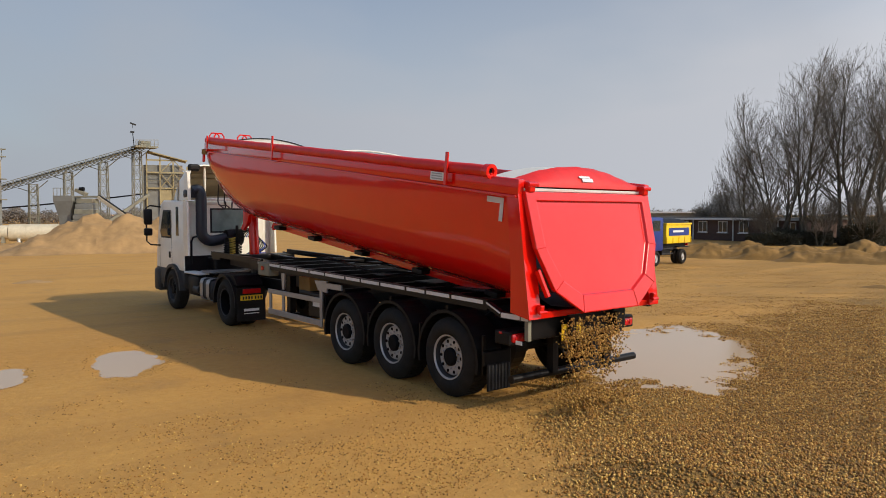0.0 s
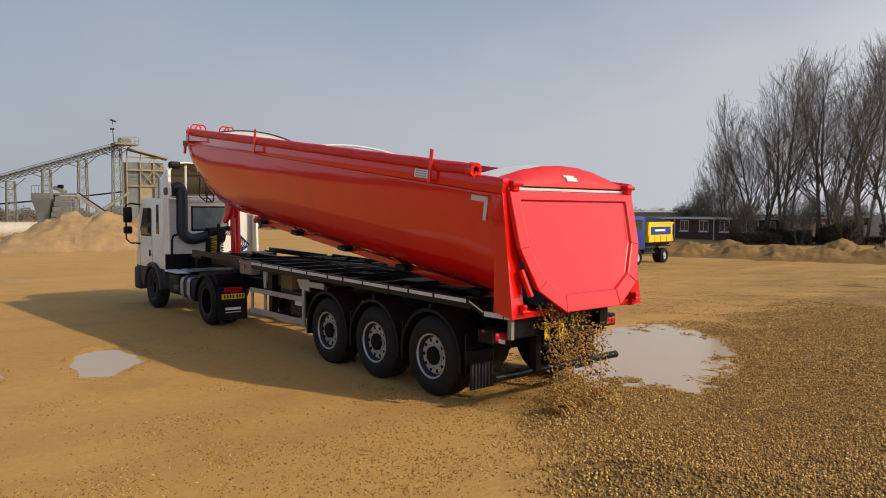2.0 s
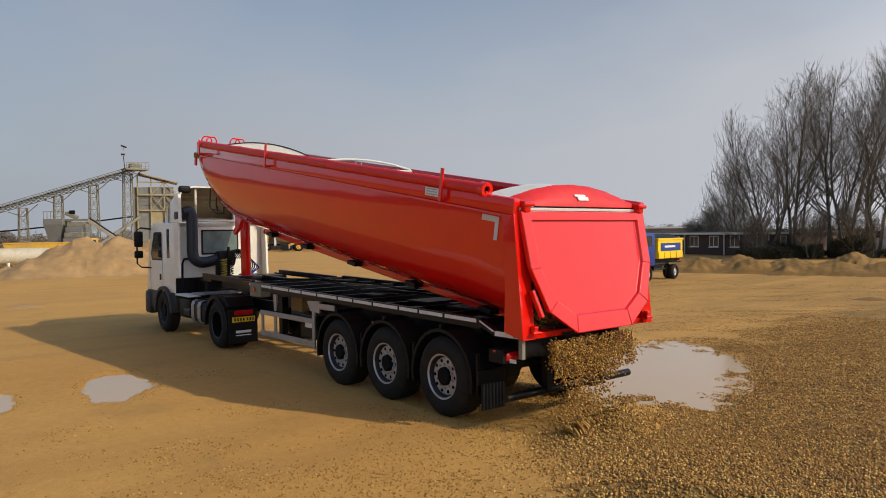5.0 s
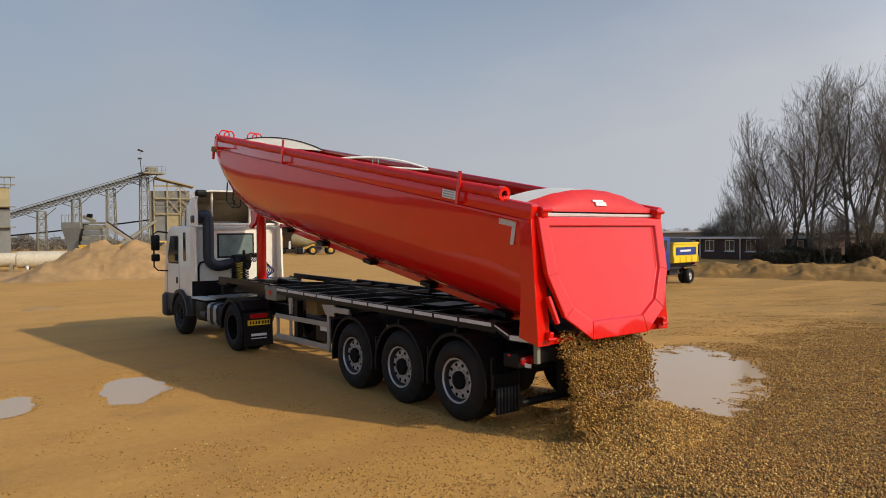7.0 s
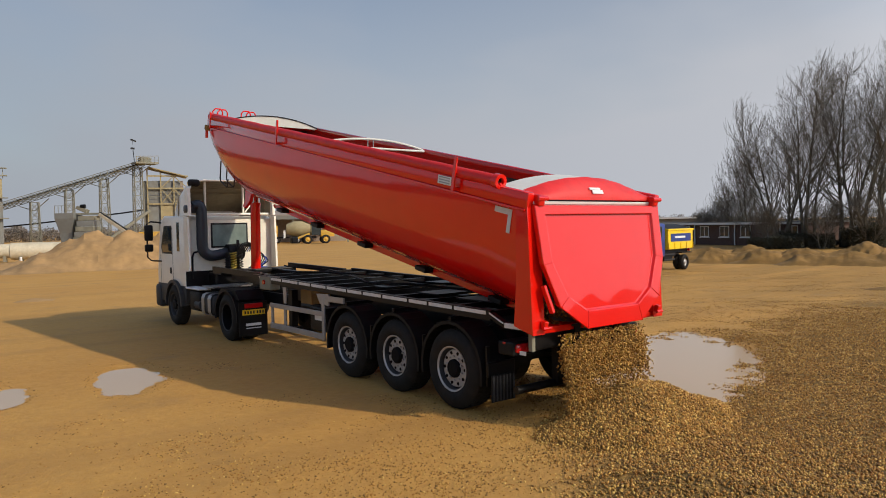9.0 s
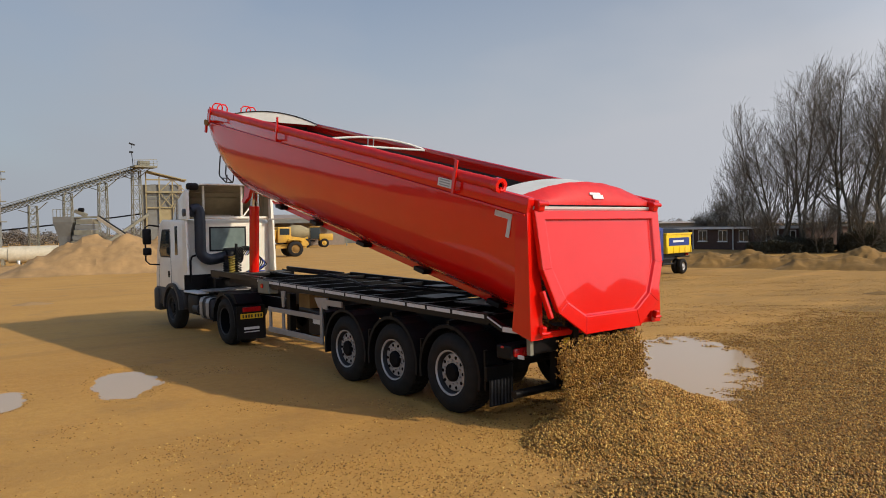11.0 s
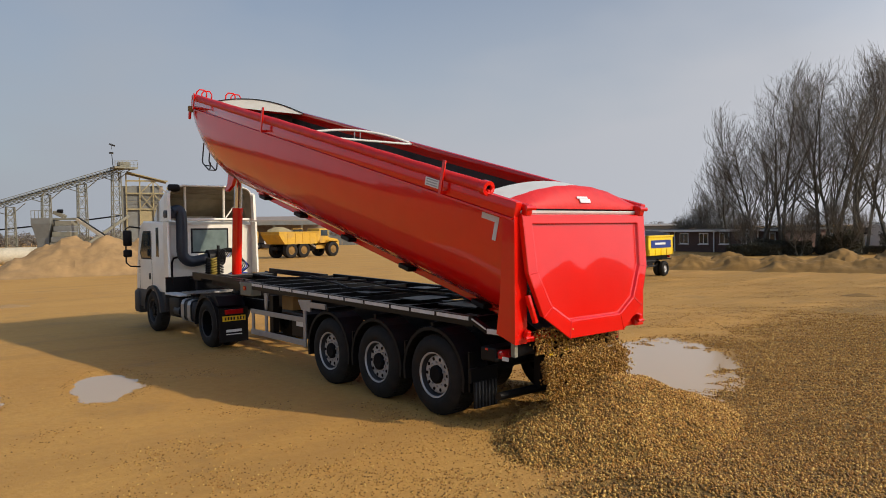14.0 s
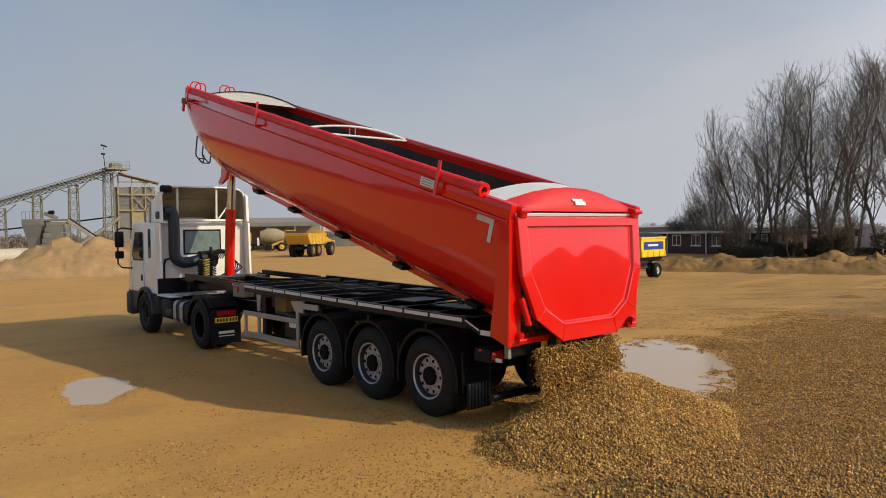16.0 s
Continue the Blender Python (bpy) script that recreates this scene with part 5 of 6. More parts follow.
for x, y, z in ((7.8, 90.0, 6.0), (11.1, 87.4, 7.4), (14.4, 84.8, 8.6), (17.6, 82.4, 9.9), (2.0, 94.5, 4.2)):
    part("trestle", lattice(bmesh.new(), (x, y, 0), z, 1.1, 0.85, 6, 0.045), PLANT_STEEL, plant)
    bm = bmesh.new()
    for s in (-1, 1):
        beam(bm, (x, y, z - 1.0), (x + s * 1.4, y - s * 1.05, z + s * 0.45), 0.08)
    part("knee_brace", bm, PLANT_STEEL, plant)
head = part("head_platform", boxed((18.2, 81.3, 10.4), (2.6, 2.0, 0.2)), PLANT_STEEL, plant)
bm = bmesh.new()
for k in range(7):
    beam(bm, (16.95 + 0.42 * k, 80.3, 10.4), (16.95 + 0.42 * k, 80.3, 11.1), 0.05)
beam(bm, (16.95, 80.3, 11.1), (19.5, 80.3, 11.25), 0.06)
beam(bm, (16.95, 80.3, 10.75), (19.5, 80.3, 10.75), 0.05)
box(bm, (18.2, 81.5, 10.8), (1.1, 1.2, 0.6))
part("head_drum", bm, PLANT_STEEL, plant)
bm = bmesh.new()
beam(bm, (17.1, 81.6, 10.4), (17.0, 81.7, 12.0), 0.06)
box(bm, (16.95, 81.7, 12.15), (0.4, 0.25, 0.2))
beam(bm, (17.0, 81.7, 12.6), (17.0, 81.7, 13.1), 0.04)
box(bm, (17.05, 81.7, 13.1), (0.65, 0.2, 0.16), 0, Matrix.Rotation(radians(18), 4, "Y"))
part("floodlight_mast", bm, BLACK, plant)

screen = thing("screening_house", "ochre and grey gravel screening house with braced steel frame", "plant building")
fx, fy = 20.2, 82.5
frame_dir = Matrix.Rotation(radians(-17), 4, "Z")
sm = Matrix.Translation((fx, fy, 0)) @ frame_dir
screen.matrix_basis = sm
part("hopper_wall", boxed((0.2, 1.4, 4.2), (4.2, 3.2, 8.4), 0.05), PLANT_SHEET, screen, "grey sheet-steel bin")
part("cladding", boxed((1.5, -0.25, 4.1), (2.9, 0.1, 2.7)), PLANT_OCHRE, screen, "ochre lower cladding")
part("cladding", boxed((0.9, 1.4, 7.3), (3.6, 2.6, 2.3), 0.03), SHED, screen)
part("roof_sheet", boxed((0.9, 0.9, 9.5), (4.6, 3.6, 0.12), 0, Matrix.Rotation(radians(14), 4, "Y")), PLANT_OCHRE, screen)
for x in (-1.4, 0.1, 1.6, 3.2):
    bm = bmesh.new()
    beam(bm, (x, -0.4, 0), (x, -0.4, 9.9 - 0.35 * (x + 1.4)), 0.16)
    part("column", bm, PLANT_OCHRE, screen)
for z in (5.6, 7.5, 9.0):
    part("floor_beam", boxed((0.9, -0.42, z), (4.7, 0.12, 0.18)), PLANT_OCHRE, screen)
for x0, x1, z0, z1 in ((0.1, 1.6, 5.6, 7.5), (1.6, 0.1, 5.6, 7.5), (1.6, 3.2, 5.6, 7.5), (3.2, 1.6, 5.6, 7.5), (0.1, 1.6, 7.5, 9.0), (3.2, 1.6, 7.5, 9.0)):
    bm = bmesh.new()
    beam(bm, (x0, -0.44, z0), (x1, -0.44, z1), 0.1)
    part("brace", bm, PLANT_OCHRE, screen)
for k in range(3):
    bm = bmesh.new()
    beam(bm, (-1.4, -0.6, 6.5 + k * 0.45), (3.2, -0.6, 6.5 + k * 0.45), 0.05)
    part("handrail", bm, PLANT_STEEL, screen)
for x in (2.2, 2.7):
    part("vent", boxed((x, -0.31, 4.9), (0.3, 0.04, 0.35)), BLACK, screen)
bm = bmesh.new()
beam(bm, (-6.5, -2.2, 0.9), (-1.2, -0.8, 4.8), 0.5, 0.3)
part("feed_chute", bm, PLANT_STEEL, screen)

hop = thing("feed_hopper", "grey tapered feed hopper on a stepped plant base", "hopper", pose(9.9, 81.9, 0, 0, 0, -38))
bm = bmesh.new()
loft(bm, [[(x * w, y * w, z) for x, y in ((-1, -1), (1, -1), (1, 1), (-1, 1))] for w, z in ((0.6, 1.0), (0.7, 2.3), (1.05, 3.9), (1.05, 4.5))])
part("bin", bm, PLANT_SHEET, hop, "grey tapered steel bin")
part("base_frame", lattice(bmesh.new(), (0, 0, 0), 1.2, 1.8, 1.8, 1, 0.06), PLANT_STEEL, hop)
for k in range(6):
    part("bin_rail_post", boxed((-1.0 + 0.4 * k, -1.03, 4.9), (0.05, 0.05, 0.86)), PLANT_STEEL, hop)
part("bin_rail", boxed((0, -1.03, 5.33), (2.05, 0.05, 0.05)), PLANT_STEEL, hop)
part("drive_unit", boxed((1.6, 0, 4.9), (1.3, 0.7, 0.4), 0.06, Matrix.Rotation(radians(25), 4, "Y")), PLANT_STEEL, hop)
part("drive_motor", tube(bmesh.new(), (1.5, -0.2, 5.25), (2.0, -0.2, 5.25), 0.22, 12), BLACK, hop)
for k in range(6):
    part("stepped_panel", boxed((2.2 + 0.05 * k, -0.4, 0.9 + 0.6 * k), (2.3 - 0.1 * k, 2.4 - 0.2 * k, 0.56), 0.03), PLANT_STEEL if k % 2 else PLANT_SHEET, hop)
part("upper_deck", boxed((2.6, 0, 4.4), (2.6, 1.2, 0.2)), PLANT_STEEL, hop)
bm = bmesh.new()
beam(bm, (4.2, -1.3, 4.3), (8.2, -2.6, 1.9), 0.5, 0.35)
part("discharge_belt", bm, TANK, hop, "pale discharge conveyor")
bm = bmesh.new()
beam(bm, (4.2, -1.32, 4.52), (8.2, -2.62, 2.12), 0.3, 0.06)
part("discharge_rubber", bm, BLACK, hop)

silo = thing("silo_tower", "pale ochre-topped silo tower with railings", "silo", pose(*polar(92, 5.75), 0, 0, -6))
part("shaft", boxed((0, 0, 3.0), (3.4, 3.4, 6.0), 0.05), PLANT_SHEET, silo)
part("top_cladding", boxed((0, 0, 7.2), (3.4, 3.4, 2.2), 0.05), PLANT_OCHRE, silo)
for k in range(5):
    part("rail_post", boxed((-0.6 + 0.6 * k, -1.7, 8.9), (0.06, 0.06, 1.2)), PLANT_STEEL, silo)
for z in (4.0, 6.2, 8.6, 9.4):
    part("gantry", boxed((0.9, -1.9, z), (2.6, 0.6, 0.1)), PLANT_STEEL, silo)

bm = bmesh.new()
path_tube(bm, [Vector((-6, 108, 2.2)).lerp(Vector((30, 86, 6.6)), k / 12) - Vector((0, 0, 0.5 * math.sin(math.pi * k / 12))) for k in range(13)], 0.1, 5)
solo("overhead_pipe", bm, BLACK, "dark overhead pipe running behind the plant", "pipe")
for dist, az, ln, r, z in ((66, 8.7, 3.5, 0.68, 0.95), (70, 6.2, 2.6, 0.6, 0.9)):
    tk = thing("storage_tank", "cream cylindrical tank lying on cradles", "tank", pose(*polar(dist, az), 0, 0, -az - 6), "storage tanks")
    bm = lathe_x(bmesh.new(), [(-ln / 2 - 0.12, 0.0), (-ln / 2 - 0.1, r * 0.6), (-ln / 2, r), (ln / 2, r), (ln / 2 + 0.1, r * 0.6), (ln / 2 + 0.12, 0.0)], 28)
    bmesh.ops.translate(bm, vec=(0, 0, z), verts=bm.verts)
    part("shell", bm, TANK, tk, smooth=True)
    for x in (-ln * 0.3, ln * 0.3):
        part("cradle", boxed((x, 0, z * 0.35), (0.25, r * 1.6, z * 0.7)), PLANT_STEEL, tk)
    part("valve", tube(bmesh.new(), (-ln * 0.28, -r - 0.2, 0.0), (-ln * 0.28, -r - 0.2, 0.5), 0.09, 10), VAN_WHITE, tk)

# ---- low brick office range behind the trees ----
office = thing("office_building", "long low brown brick office with white windows", "building", pose(57.5, 41.0, 0, 0, 0, -100.5))
part("wall", boxed((10.5, 3.0, 1.0), (21, 6.0, 2.0)), BRICK, office)
part("roof", boxed((10.5, 3.0, 2.1), (21.8, 6.8, 0.16)), ROOF, office)
part("fascia", boxed((10.5, -0.42, 2.02), (21.8, 0.05, 0.2)), WHITE_PAINT, office, "off-white fascia board")
for k in range(9):
    x = 1.0 + 2.35 * k
    w = part("window", boxed((x, -0.02, 1.28), (1.05, 0.06, 1.05)), WHITE_PAINT, office, "white framed window")
    for dx in (-0.25, 0.25):
        part("pane", boxed((x + dx, -0.055, 1.28), (0.42, 0.02, 0.9)), GLASS, w)
    part("sill", boxed((x, -0.08, 0.72), (1.2, 0.14, 0.06)), WHITE_PAINT, w)
    if k % 2:
        part("downpipe", tube(bmesh.new(), (x + 1.2, -0.08, 0), (x + 1.2, -0.08, 2.0), 0.06, 8), WHITE_PAINT, office)
annex = thing("annex", "pale flat-roofed annex behind the office", "building", pose(*polar(98, 57.0), 0, 0, -57))
part("wall", boxed((0, 0, 1.3), (8, 5, 2.6)), PLANT_SHEET, annex)
part("roof", boxed((0, 0, 2.72), (8.6, 5.6, 0.2)), WHITE_PAINT, annex)

# ---- open shed and walls behind the tractor ----
shed = thing("open_shed", "long brown open-fronted shed with a sheeted roof", "shed", pose(*polar(118, 25.6), 0, 0, -26))
part("roof", boxed((0, 0, 4.7), (22, 9, 0.3), 0, Matrix.Rotation(radians(5), 4, "X")), SHED, shed, "brown corrugated roof")
part("back_wall", boxed((0, 4.2, 2.2), (22, 0.2, 4.4)), SHED, shed)
part("eaves_beam", boxed((0, -4.4, 4.0), (22, 0.2, 0.6)), PLANT_SHEET, shed)
for k in range(6):
    part("post", boxed((-10.6 + 4.24 * k, -4.3, 1.95), (0.25, 0.25, 3.9)), PLANT_STEEL, shed)
yardwall = thing("boundary_wall", "long grey panelled boundary wall", "wall", pose(*polar(135, 33.5), 0, 0, -38))
for k in range(24):
    part("wall_panel", boxed((-30 + 2.5 * k, 0, 0.9), (2.42, 0.15, 1.8), 0.02), PLANT_SHEET, yardwall)

# ---- machines ----
def small_wheel(parent, x, y, r, w, side, tyre=RUBBER, rim=STEEL):
    o = part("wheel", lathe_x(bmesh.new(), [(0.05, 0.0), (0.05, 0.2 * r)], 16), HUB_BLACK, parent)
    o.matrix_basis = pose(x, y, r, 0, 0, 0 if side < 0 else 180)
    part("tyre", lathe_x(bmesh.new(), [(0.06, 0.55 * r), (0.0, 0.62 * r), (0.0, 0.85 * r), (0.06, r), (w - 0.06, r), (w, 0.85 * r), (w, 0.5 * r)], 24), tyre, o, smooth=True)
    part("rim", lathe_x(bmesh.new(), [(0.06, 0.56 * r), (0.1, 0.45 * r), (0.04, 0.25 * r), (0.02, 0.2 * r), (0.02, 0.0)], 20), rim, o, smooth=True)
    return o


lorry = thing("small_tipper_lorry", "blue-cabbed lorry with bright yellow tipping body", "lorry", pose(22.6, 13.6, 0, 0, 0, 97))
for s in (-1, 1):
    for y in (1.4, -1.33):
        small_wheel(lorry, s * 1.1, y, 0.37, 0.26, s)
    small_wheel(lorry, s * 0.8, -1.33, 0.37, 0.24, s)
    part("chassis_box", boxed((s * 0.7, 0.1, 0.66), (0.4, 0.9, 0.36), 0.03), BLACK_PLASTIC, lorry)
part("frame", boxed((0, -0.05, 0.72), (0.8, 3.9, 0.22)), BLACK, lorry)
part("subframe", boxed((0, -0.8, 0.93), (1.7, 2.4, 0.2), 0.02), BLACK, lorry)
part("cab", boxed((0, 1.35, 1.5), (2.1, 1.45, 1.6), 0.12), LORRY_BLUE, lorry, "deep blue cab", smooth=True)
for s in (-1, 1):
    part("side_window", boxed((s * 1.05, 1.4, 1.9), (0.03, 0.75, 0.5), 0.01), GLASS, lorry)
    part("mudguard", boxed((s * 0.95, -1.33, 0.85), (0.34, 0.95, 0.05), 0.02), BLACK_PLASTIC, lorry)
bm = bmesh.new()
box(bm, (0, -0.8, 1.5), (2.2, 2.6, 0.92), 0.03)
tip = part("tipping_body", bm, LORRY_YELLOW, lorry, "bright yellow tipping body")
for s in (-1, 1):
    part("name_panel", boxed((s * 1.105, -0.8, 1.6), (0.012, 2.1, 0.38)), LORRY_BLUE, tip, "blue name panel")
    part("name_bar", boxed((s * 1.115, -0.7, 1.62), (0.008, 1.1, 0.1)), WHITE_MARK, tip)
    for k in range(5):
        part("side_rib", boxed((s * 1.115, 0.45 - 0.62 * k, 1.2), (0.04, 0.06, 0.3)), LORRY_YELLOW, tip)
part("top_rail", boxed((0, -0.8, 1.98), (2.28, 2.68, 0.09), 0.02), LORRY_YELLOW, tip)
bm = bmesh.new()
loft(bm, [[(1.0 * (2 * i / 10 - 1), y, 2.03 + 0.22 * (1 - (2 * i / 10 - 1) ** 2)) for i in range(11)] for y in (0.5, 0.1, -1.2, -2.05)], closed=False)
part("load_sheet", bm, BLACK_PLASTIC, tip, "black rolled load sheet", smooth=True)
for k, (x, z) in enumerate(((-0.95, 0.85), (-0.95, 0.6))):
    part("side_guard", boxed((x, 0.1, z - 0.05), (0.04, 1.1, 0.06)), CAB_GREY, lorry)
part("tail_lamp", boxed((-0.8, -2.05, 0.95), (0.3, 0.05, 0.12)), LAMP_RED, lorry)

mixer = thing("mixer_truck", "parked yellow concrete mixer truck", "lorry", pose(*polar(112, 26.6), 0, 0, 60))
for s in (-1, 1):
    for y in (2.4, -0.8, -2.1):
        small_wheel(mixer, s * 1.15, y, 0.5, 0.35, s)
part("frame", boxed((0, 0, 0.9), (0.9, 7.2, 0.25)), BLACK, mixer)
part("cab", boxed((0, 3.1, 1.8), (2.3, 1.6, 1.9), 0.12), YELLOW, mixer, smooth=True)
part("windscreen", boxed((0, 3.91, 2.2), (1.9, 0.03, 0.7)), GLASS, mixer)
bm = lathe_x(bmesh.new(), [(-2.2, 0.0), (-2.2, 0.55), (-0.9, 1.15), (0.3, 1.2), (1.5, 0.75), (1.6, 0.0)], 24)
drum = part("drum", bm, PLANT_OCHRE, mixer, "yellow mixing drum", smooth=True)
drum.matrix_basis = pose(0, -0.6, 2.2, 12, 0, 90)
part("drum_pedestal", boxed((0, 1.2, 1.4), (1.2, 0.3, 1.2)), WHITE_PAINT, mixer)
part("chute", boxed((0, -3.2, 1.9), (0.6, 1.2, 0.12), 0, Matrix.Rotation(radians(-30), 4, "X")), YELLOW, mixer)
excavator = thing("loading_shovel", "parked yellow loading shovel with dark bucket", "excavator", pose(*polar(106, 28.4), 0, 0, 70))
for s in (-1, 1):
    for y in (1.3, -1.3):
        small_wheel(excavator, s * 1.1, y, 0.65, 0.5, s, rim=YELLOW)
part("engine_hood", boxed((0, -1.6, 1.5), (1.7, 2.0, 1.0), 0.1), YELLOW, excavator, smooth=True)
part("cab", boxed((0, 0.0, 2.1), (1.5, 1.4, 1.7), 0.06), GLASS, excavator)
part("cab_roof", boxed((0, 0.0, 3.0), (1.6, 1.5, 0.12), 0.03), YELLOW, excavator)
part("loader_arm", boxed((0, 2.0, 1.1), (0.9, 2.2, 0.3), 0.04, Matrix.Rotation(radians(-20), 4, "X")), YELLOW, excavator)
part("bucket", boxed((0, 3.2, 0.6), (2.5, 0.9, 0.9), 0.12), BLACK, excavator)

dumper = thing("articulated_dumper", "yellow six-wheeled articulated dumper driving past", "dump truck")
for s in (-1, 1):
    for y in (2.9, -1.1, -2.7):
        small_wheel(dumper, s * 1.3, y, 0.74, 0.6, s, rim=EARTH)
part("rear_frame", boxed((0, -1.2, 0.95), (0.9, 5.4, 0.3)), BLACK, dumper)
part("front_frame", boxed((0, 2.7, 1.0), (1.0, 3.0, 0.4)), YELLOW, dumper)
bm = extrude_x(bmesh.new(), [(-4.3, 2.25), (-3.6, 1.35), (0.5, 1.35), (0.95, 1.7), (1.0, 2.5), (-4.3, 2.45)], -1.3, 1.3)
skip = part("skip", bm, YELLOW, dumper, "yellow tipping skip")
for k in range(5):
    for s in (-1, 1):
        part("skip_rib", boxed((s * 1.32, -3.2 + 0.95 * k, 1.9), (0.06, 0.1, 0.95)), YELLOW, skip)
part("skip_rim", boxed((0, -1.65, 2.5), (2.7, 5.4, 0.1)), YELLOW, skip)
cabd = part("cab", boxed((0, 1.95, 2.1), (1.8, 1.3, 1.5), 0.08), YELLOW, dumper, smooth=True)
for s in (-1, 1):
    part("side_window", boxed((s * 0.905, 1.95, 2.4), (0.02, 0.95, 0.6)), GLASS, cabd)
    part("front_wing", extrude_x(bmesh.new(), [(2.1, 1.5), (2.3, 1.7), (3.5, 1.65), (3.7, 1.4), (3.5, 1.4), (3.3, 1.55), (2.4, 1.58)], s * 1.32, s * 0.75), YELLOW, dumper)
    part("tip_ram", tube(bmesh.new(), (s * 0.7, 0.9, 1.0), (s * 0.7, -0.6, 1.7), 0.09, 8), STEEL, dumper)
part("windscreen", boxed((0, 2.61, 2.4), (1.5, 0.02, 0.6)), GLASS, cabd)
bm = extrude_x(bmesh.new(), [(2.6, 1.2), (2.6, 1.95), (3.9, 1.75), (4.15, 1.5), (4.15, 1.0), (2.6, 1.0)], -0.8, 0.8)
part("bonnet", bm, YELLOW, dumper, "yellow bonnet with dark grille")
part("grille", boxed((0, 4.16, 1.35), (1.2, 0.03, 0.45)), BLACK, dumper)
part("hitch", tube(bmesh.new(), (0, 0.9, 0.6), (0, 0.9, 1.4), 0.25, 10), BLACK, dumper)
DUMPER_ROWS = [
    (0, pose(-4.46, 67.46, -0.5, 0, 0, -102.0)),
    (3, pose(1.07, 63.13, -0.5, 0, 0, -104.0)),
    (4.6, pose(5.24, 60.29, -0.5, 0, 0, -104.0)),
    (8, pose(12.33, 57.98, -0.5, 0, 0, -104.0)),
    (10, pose(18.37, 56.89, 0, 0, 0, -102.0)),
    (11.5, pose(23.10, 55.72, 0, 0, 0, -98.0)),
    (12.5, pose(25.62, 55.18, 0, 0, 0, -92.0)),
    (13.5, pose(26.99, 55.41, 0, 0, 0, -82.0)),
    (14.5, pose(29.16, 57.57, 0, 0, 0, -70.0)),
    (15.3, pose(31.23, 59.86, 0, 0, 0, -60.0)),
    (16, pose(32.69, 61.37, 0, 0, 0, -52.0)),
]

dumper.matrix_basis = DUMPER_ROWS[0][1]


def parked_car(dist, az, turn, mat, label, name, van=False):
    car = thing(name, label, "van" if van else "car", pose(*polar(dist, az), 0, 0, turn), "" if van else "parked cars")
    for s in (-1, 1):
        for y in (1.4, -1.35):
            small_wheel(car, s * 0.85, y, 0.32, 0.2, s)
    if van:
        prof = [(-2.6, 0.4), (-2.6, 2.3), (-2.4, 2.4), (1.0, 2.4), (1.5, 2.2), (2.1, 1.35), (2.6, 1.15), (2.65, 0.4)]
    else:
        prof = [(-2.1, 0.35), (-2.15, 0.85), (-1.8, 0.98), (-1.3, 1.45), (0.3, 1.5), (1.0, 1.0), (1.95, 0.85), (2.1, 0.6), (2.1, 0.35)]
    w = 0.98 if van else 0.88
    b = part("body", extrude_x(bmesh.new(), prof, -w, w), mat, car)
    md = b.modifiers.new("soft", "BEVEL")
    md.width, md.segments = 0.06, 2
    win = [(0.4, 1.45), (0.4, 2.1), (1.35, 2.1), (1.85, 1.45)] if van else [(-1.45, 1.0), (-1.1, 1.38), (0.2, 1.42), (0.75, 1.0)]
    for s in (-1, 1):
        part("side_window", extrude_x(bmesh.new(), win, s * (w + 0.005), s * (w - 0.03)), GLASS, car)


parked_car(80, 67.7, -58, CAR_SILVER, "silver car parked behind the bank", "parked_car")
parked_car(82, 68.6, -52, CAR_SILVER, "silver car parked behind the bank", "parked_car")
parked_car(76, 71.7, -30, VAN_WHITE, "white panel van parked behind the bank", "parked_van", True)
parked_car(105, 35.5, 60, LORRY_BLUE, "dark blue car parked by the wall", "parked_car")
parked_car(108, 36.8, 60, CAR_SILVER, "silver car parked by the wall", "parked_car")


